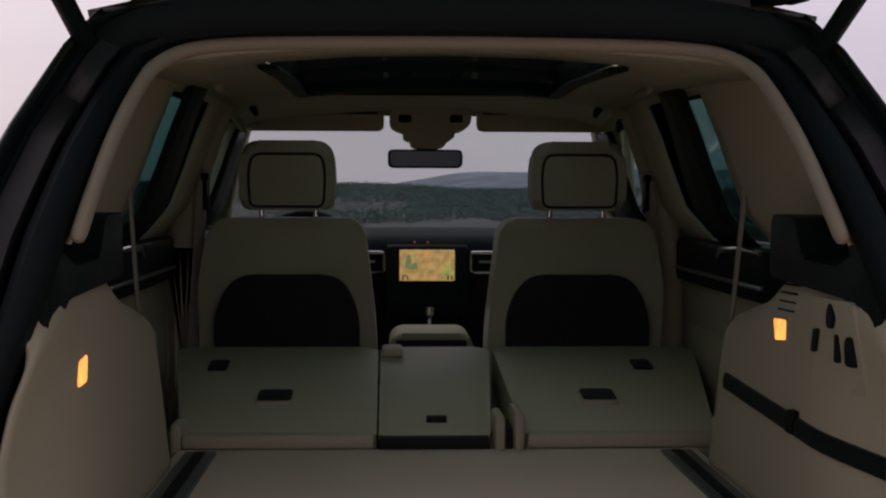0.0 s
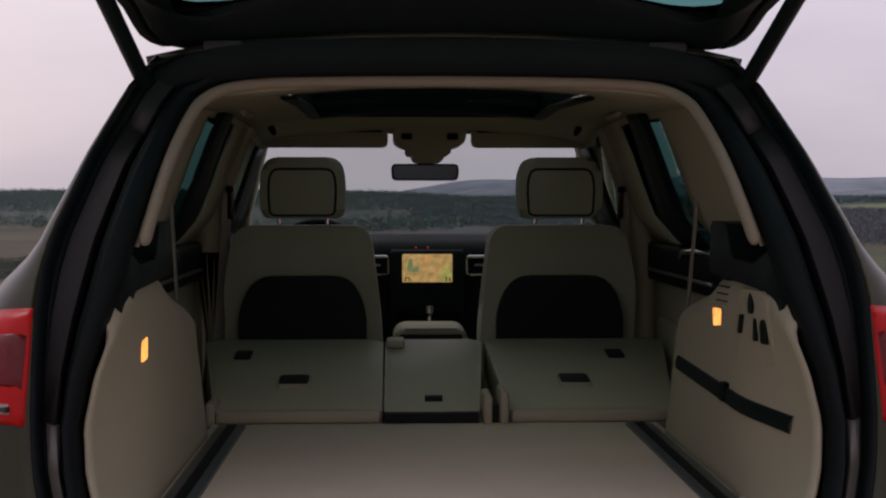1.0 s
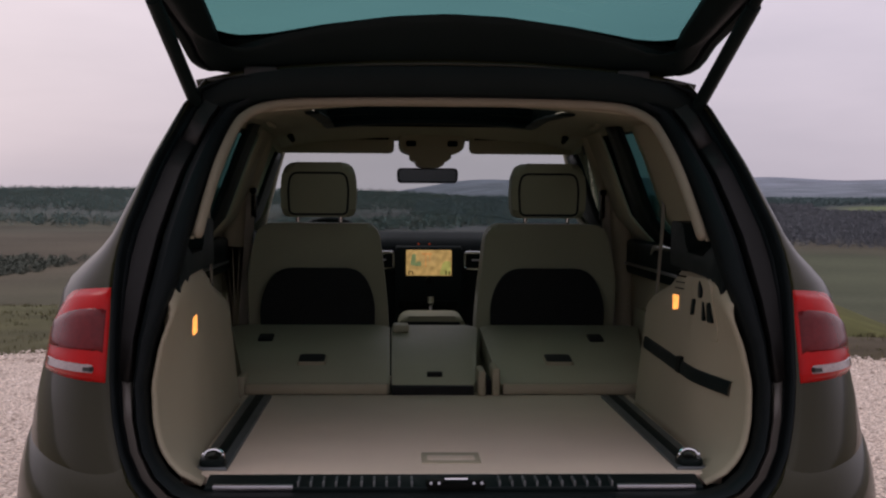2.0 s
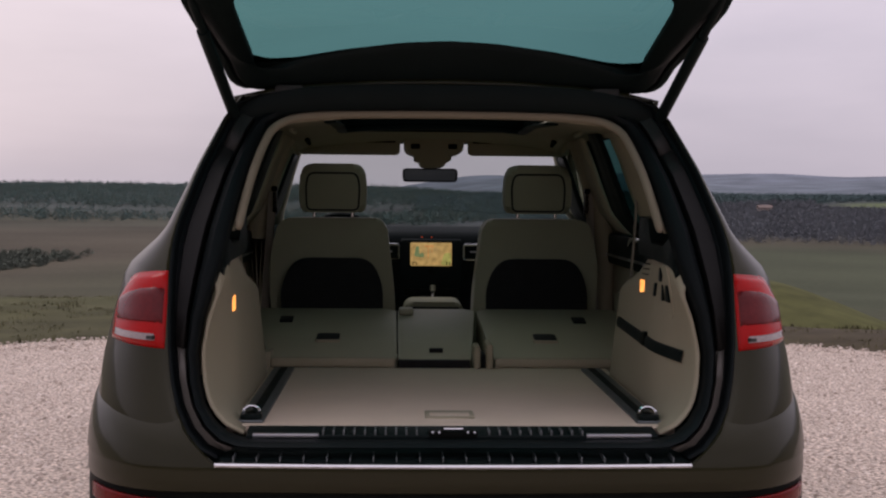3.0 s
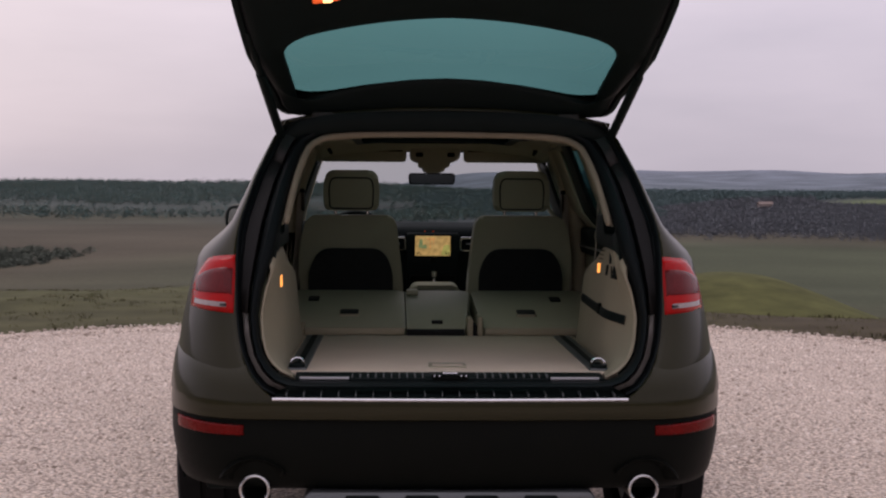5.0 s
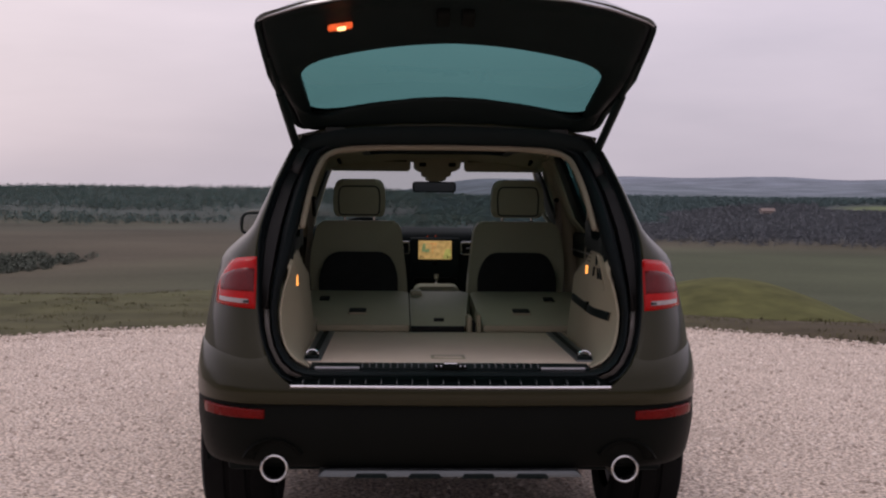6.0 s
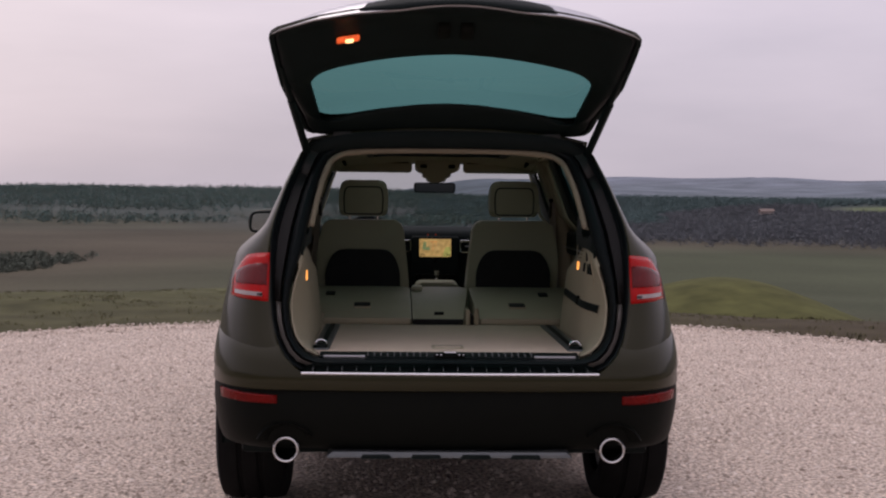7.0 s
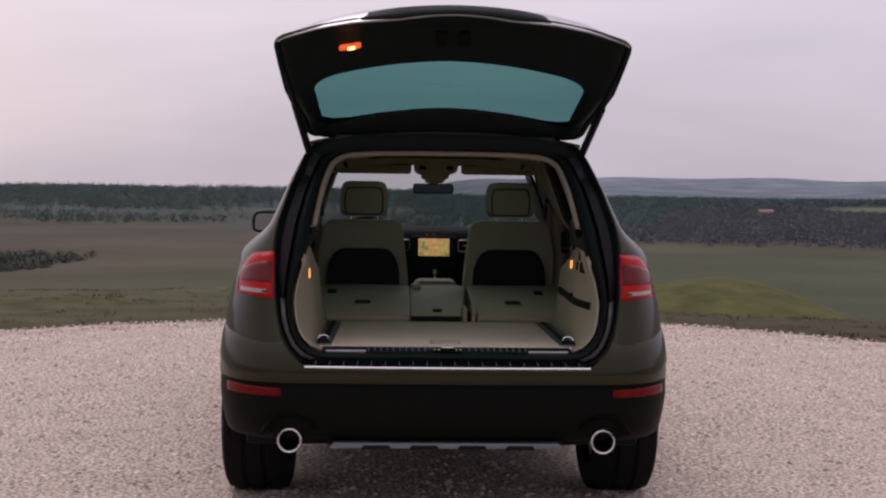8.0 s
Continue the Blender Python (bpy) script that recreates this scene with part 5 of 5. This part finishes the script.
for x0, x1 in ((-0.565, -0.125), (0.168, 0.61)):
    visor = part("sun_visor", prism(rounded([(x0, 1.500), (x1, 1.500), (x1, 1.572), (x0, 1.572)], 0.022), "y", 2.56, 2.585, 0.008), HEADLINER, car, "beige folded sun visor")
    part("visor_edge", box(x0 + 0.22 if x0 < 0 else x0 + 0.02, x1 - 0.02 if x0 < 0 else x1 - 0.22, 2.553, 2.562, 1.553, 1.561, 0.002), BUMPER_BLACK, visor)


# ---- things of the hillside ----
def scatter_mesh(name, pieces, mat, label, category, kind="stuff", smooth=True):
    verts, faces = [], []
    for vs, fs in pieces:
        o = len(verts)
        verts.extend(vs)
        faces.extend([tuple(i + o for i in f) for f in fs])
    me = bpy.data.meshes.new(name)
    me.from_pydata(verts, [], faces)
    me.materials.append(mat)
    me.polygons.foreach_set("use_smooth", [smooth] * len(me.polygons))
    return tagged(new(name, me), label, category, kind=kind)


def island_material(name, colours, rough=0.9, soft=0.0, share=1.0):
    """A colour picked for each loose piece; soft: leaves that scatter light as one mass."""
    colours = [tuple(share * v for v in c) for c in colours]
    m = bpy.data.materials.new(name)
    m.use_nodes = True
    n, l = m.node_tree.nodes, m.node_tree.links
    b = n["Principled BSDF"]
    b.inputs["Roughness"].default_value = rough
    b.inputs["Specular IOR Level"].default_value = 0.15
    geo, ramp = n.new("ShaderNodeNewGeometry"), n.new("ShaderNodeValToRGB")
    ramp.color_ramp.elements[0].color = (*colours[0], 1)
    ramp.color_ramp.elements[1].color = (*colours[-1], 1)
    for i, c in enumerate(colours[1:-1]):
        e = ramp.color_ramp.elements.new((i + 1) / (len(colours) - 1))
        e.color = (*c, 1)
    l.new(geo.outputs["Random Per Island"], ramp.inputs["Fac"])
    if soft:
        part_up, add_up, unit = n.new("ShaderNodeVectorMath"), n.new("ShaderNodeVectorMath"), n.new("ShaderNodeVectorMath")
        part_up.operation, add_up.operation, unit.operation = "SCALE", "ADD", "NORMALIZE"
        part_up.inputs["Scale"].default_value = 1 - soft
        add_up.inputs[1].default_value = (0, 0, soft)
        l.new(geo.outputs["Normal"], part_up.inputs[0])
        l.new(part_up.outputs[0], add_up.inputs[0])
        l.new(add_up.outputs[0], unit.inputs[0])
        l.new(unit.outputs[0], b.inputs["Normal"])
    l.new(ramp.outputs["Color"], b.inputs["Base Color"])
    return m


rng = random.Random(5)


def foliage_mesh(name, crowns, sprays, mat, label, category, seed):
    """Crowns of many small leafy sprays; crowns: rows of x, y, z, half width, half height."""
    rows = np.array(crowns)
    rs = np.random.RandomState(seed)
    n = len(rows)
    way = rs.normal(size=(n, sprays, 3))
    way /= np.linalg.norm(way, axis=2, keepdims=True)
    size = np.stack([rows[:, 3], rows[:, 3], rows[:, 4]], axis=1)[:, None, :]
    centre = rows[:, None, :3] + way * size * rs.uniform(0.35, 1.0, (n, sprays, 1))
    spread = rs.normal(size=(n, sprays, 3, 3)) * (0.17 * rows[:, 3])[:, None, None, None]
    verts = (centre[:, :, None, :] + spread).reshape(-1, 3)
    me = bpy.data.meshes.new(name)
    count = len(verts)
    me.vertices.add(count)
    me.vertices.foreach_set("co", verts.ravel().astype(np.float32))
    me.loops.add(count)
    me.loops.foreach_set("vertex_index", np.arange(count, dtype=np.int32))
    me.polygons.add(count // 3)
    me.polygons.foreach_set("loop_start", np.arange(0, count, 3, dtype=np.int32))
    me.update(calc_edges=True)
    me.materials.append(mat)
    return tagged(new(name, me), label, category, kind="stuff")


def polar(az, d):
    x, y = d * math.sin(radians(az)), d * math.cos(radians(az))
    return x, y, land(x, y)


woods_left, pines, bare_woods, hedges = [], [], [], []
for i in range(22000):
    az, d = rng.uniform(-27, 6), 640 + 1140 * rng.random()
    x, y, z = polar(az, d)
    if rng.random() > (7.5 - az) / 7:
        continue
    near = (d - (560 if az > -5 else 760)) / 330 + 1.1 * noise.noise((x / 120, y / 120, 2.2))
    if rng.random() > near:
        continue
    if d < 1480 and noise.noise((x / 170, y / 75, 5.5)) > 0.24 and rng.random() < 0.9:
        continue
    tall = 1.0 + (0.7 * max(0, noise.noise((x / 40, y / 200, 9.1))) + 0.5 * rng.random() ** 3 if d > 1450 else 0)
    woods_left.append((x, y, z + 2.2 * tall, rng.uniform(1.4, 3.2) * tall ** 0.5, rng.uniform(2.2, 4.6) * tall))
for i in range(36000):
    az = rng.uniform(1, 30)
    d = 475 + 735 * rng.random()
    x, y, z = polar(az, d)
    meadow = math.hypot(x - 398, y - 965) < 76
    if meadow and rng.random() < 0.995:
        continue
    if d < 475 + max(0, 7 - az) * 75 + 40 * rng.random():
        continue
    if d < 560 and rng.random() > (d - 460) / 100:
        continue
    bare = noise.noise((x / 150, y / 150, 8.0)) + (az - 13) / 12 + (800 - d) / 500 > 0
    (bare_woods if bare else pines).append((x, y, z + 1.0 + d / 1600, rng.uniform(0.6, 1.4) * (0.6 + d / 700), rng.uniform(1.0, 2.2) * (0.6 + d / 900)))
for i in range(1300):
    az, u = rng.uniform(-24, -13.2), rng.random()
    d = 330 + 90 * u + 8 * (az + 13)
    x, y, z = polar(az, d)
    if rng.random() > 0.15 + (az + 13.2) / -4.5 or abs(u - 0.5) > 0.12 + (az + 13.2) / -7 + 0.15 * noise.noise((az, 0, 0)):
        continue
    r = rng.uniform(0.6, 1.6)
    hedges.append((x, y, z + r * 0.5, r, r * 0.8))
for i in range(70):
    az = rng.uniform(-26, 28)
    d = rng.uniform(790, 900)
    x, y, z = polar(az, d)
    r = rng.uniform(1.0, 2.0)
    hedges.append((x, y, z + r * 0.5, r * 1.3, r))
# the three woods' colours carry distance haze as a paler, bluer tint
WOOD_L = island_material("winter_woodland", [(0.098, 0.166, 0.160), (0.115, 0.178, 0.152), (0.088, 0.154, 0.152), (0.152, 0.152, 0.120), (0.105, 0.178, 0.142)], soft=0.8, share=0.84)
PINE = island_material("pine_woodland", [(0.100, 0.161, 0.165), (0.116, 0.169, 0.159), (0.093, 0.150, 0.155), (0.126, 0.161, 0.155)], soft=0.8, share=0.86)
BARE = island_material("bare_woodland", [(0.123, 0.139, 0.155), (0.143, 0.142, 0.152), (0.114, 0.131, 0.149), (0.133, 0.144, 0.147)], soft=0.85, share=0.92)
HEDGE = island_material("hedge_leaf", [(0.099, 0.123, 0.096), (0.119, 0.136, 0.104), (0.106, 0.122, 0.098)], soft=0.9, share=0.82)
foliage_mesh("woods", woods_left, 32, WOOD_L, "green and brown winter woods on a ridge, blued for haze", "woods", 1)
foliage_mesh("pine_woods", pines, 32, PINE, "dark green pine woods across the valley, haze mixed in as blue", "woods", 2)
foliage_mesh("bare_woods", bare_woods, 32, BARE, "leafless woods across the valley, tinted blue-grey for haze", "woods", 3)
foliage_mesh("hedge", hedges, 44, HEDGE, "dark bushes along a field edge", "bushes", 4)

# gravel stones
stones = []
STONE_F = [(0, 1, 2), (0, 2, 3), (0, 3, 4), (0, 4, 1), (5, 2, 1), (5, 3, 2), (5, 4, 3), (5, 1, 4)]
for i in range(75000):
    y = -4.0 + 13.5 * rng.random()
    x = rng.uniform(-6.2, 6.2)
    if y > gravel_front(x) + 0.1 * rng.random():
        continue
    r = rng.choice((0.007, 0.009, 0.012, 0.015, 0.021))
    a = rng.random() * 6.28
    e, hh = r * rng.uniform(0.6, 1.0), r * rng.uniform(0.4, 0.8)
    ca, sa = math.cos(a), math.sin(a)
    z = 0.006 * noise.noise((x / 0.5, y / 0.5, 0)) if y < gravel_front(x) - 0.6 else -0.02
    stones.append(([(x, y, z + hh), (x + r * ca, y + r * sa, z + hh * 0.2), (x - e * sa, y + e * ca, z), (x - r * ca, y - r * sa, z + hh * 0.1), (x + e * sa, y - e * ca, z), (x, y, z - hh)], STONE_F))
STONES = island_material("gravel_stones", [(0.26, 0.21, 0.17), (0.68, 0.59, 0.51), (0.48, 0.40, 0.34), (0.80, 0.71, 0.63), (0.36, 0.30, 0.25), (0.64, 0.54, 0.46)], 0.9)
scatter_mesh("gravel_stones", stones, STONES, "loose pale pinkish gravel stones", "gravel", smooth=False)

# grass on the verge
tufts = []
for i in range(4000):
    az = rng.uniform(-34, 34)
    d = rng.uniform(7.2, 17.5)
    x, y = d * math.sin(radians(az)), d * math.cos(radians(az))
    if y < gravel_front(x) - 0.05 * rng.random():
        continue
    z = land(x, y)
    dens = noise.noise((x / 0.9, y / 0.6, 5.0))
    if dens < -0.15:
        continue
    vs, fs = [], []
    hgt = rng.uniform(0.015, 0.042) * (1 + 0.8 * dens)
    for k in range(5):
        a = rng.random() * 6.28
        w = 0.008
        bx, by = x + rng.uniform(-0.05, 0.05), y + rng.uniform(-0.05, 0.05)
        lx, ly = 0.5 * hgt * math.cos(a), 0.5 * hgt * math.sin(a)
        o = len(vs)
        vs += [(bx - w * math.sin(a), by + w * math.cos(a), z - 0.02), (bx + w * math.sin(a), by - w * math.cos(a), z - 0.02), (bx + lx, by + ly, z + hgt * rng.uniform(0.7, 1.1))]
        fs.append((o, o + 1, o + 2))
    tufts.append((vs, fs))
GRASS = island_material("verge_grass", [(0.13, 0.128, 0.052), (0.165, 0.152, 0.07), (0.105, 0.105, 0.045), (0.19, 0.16, 0.095), (0.14, 0.14, 0.055)], soft=0.85, share=0.82)
scatter_mesh("grass", tufts, GRASS, "short olive grass on the verge", "grass")


# a small farmhouse among trees across the valley
def farmhouse(az, d):
    x, y, z = polar(az, d)
    house = tagged(new("farmhouse"), "small pinkish farmhouse with a low tiled roof across the valley", "house")
    wall_mat = material("pink_render", (0.36, 0.29, 0.26), 0.9, 0, 0.2, 1, 0.1, 20, 0.1)
    tile_mat = material("roof_tile", (0.22, 0.17, 0.15), 0.9, 0, 0.3, 1, 0.2, 10, 0.2)
    part("wall", box(x - 4.5, x + 4.5, y - 3, y + 3, z - 1, z + 4.5, 0.05), wall_mat, house)
    part("roof", prism([(y - 3.6, z + 4.4), (y, z + 6.2), (y + 3.6, z + 4.4), (y, z + 4.5)], "x", x - 5, x + 5), tile_mat, house)
    for wx in (-2.6, 0, 2.6):
        part("window", box(x + wx - 0.5, x + wx + 0.5, y - 3.08, y - 2.9, z + 1.5, z + 3.0, 0.02), BLACK_TRIM, house)


farmhouse(16.2, 900)
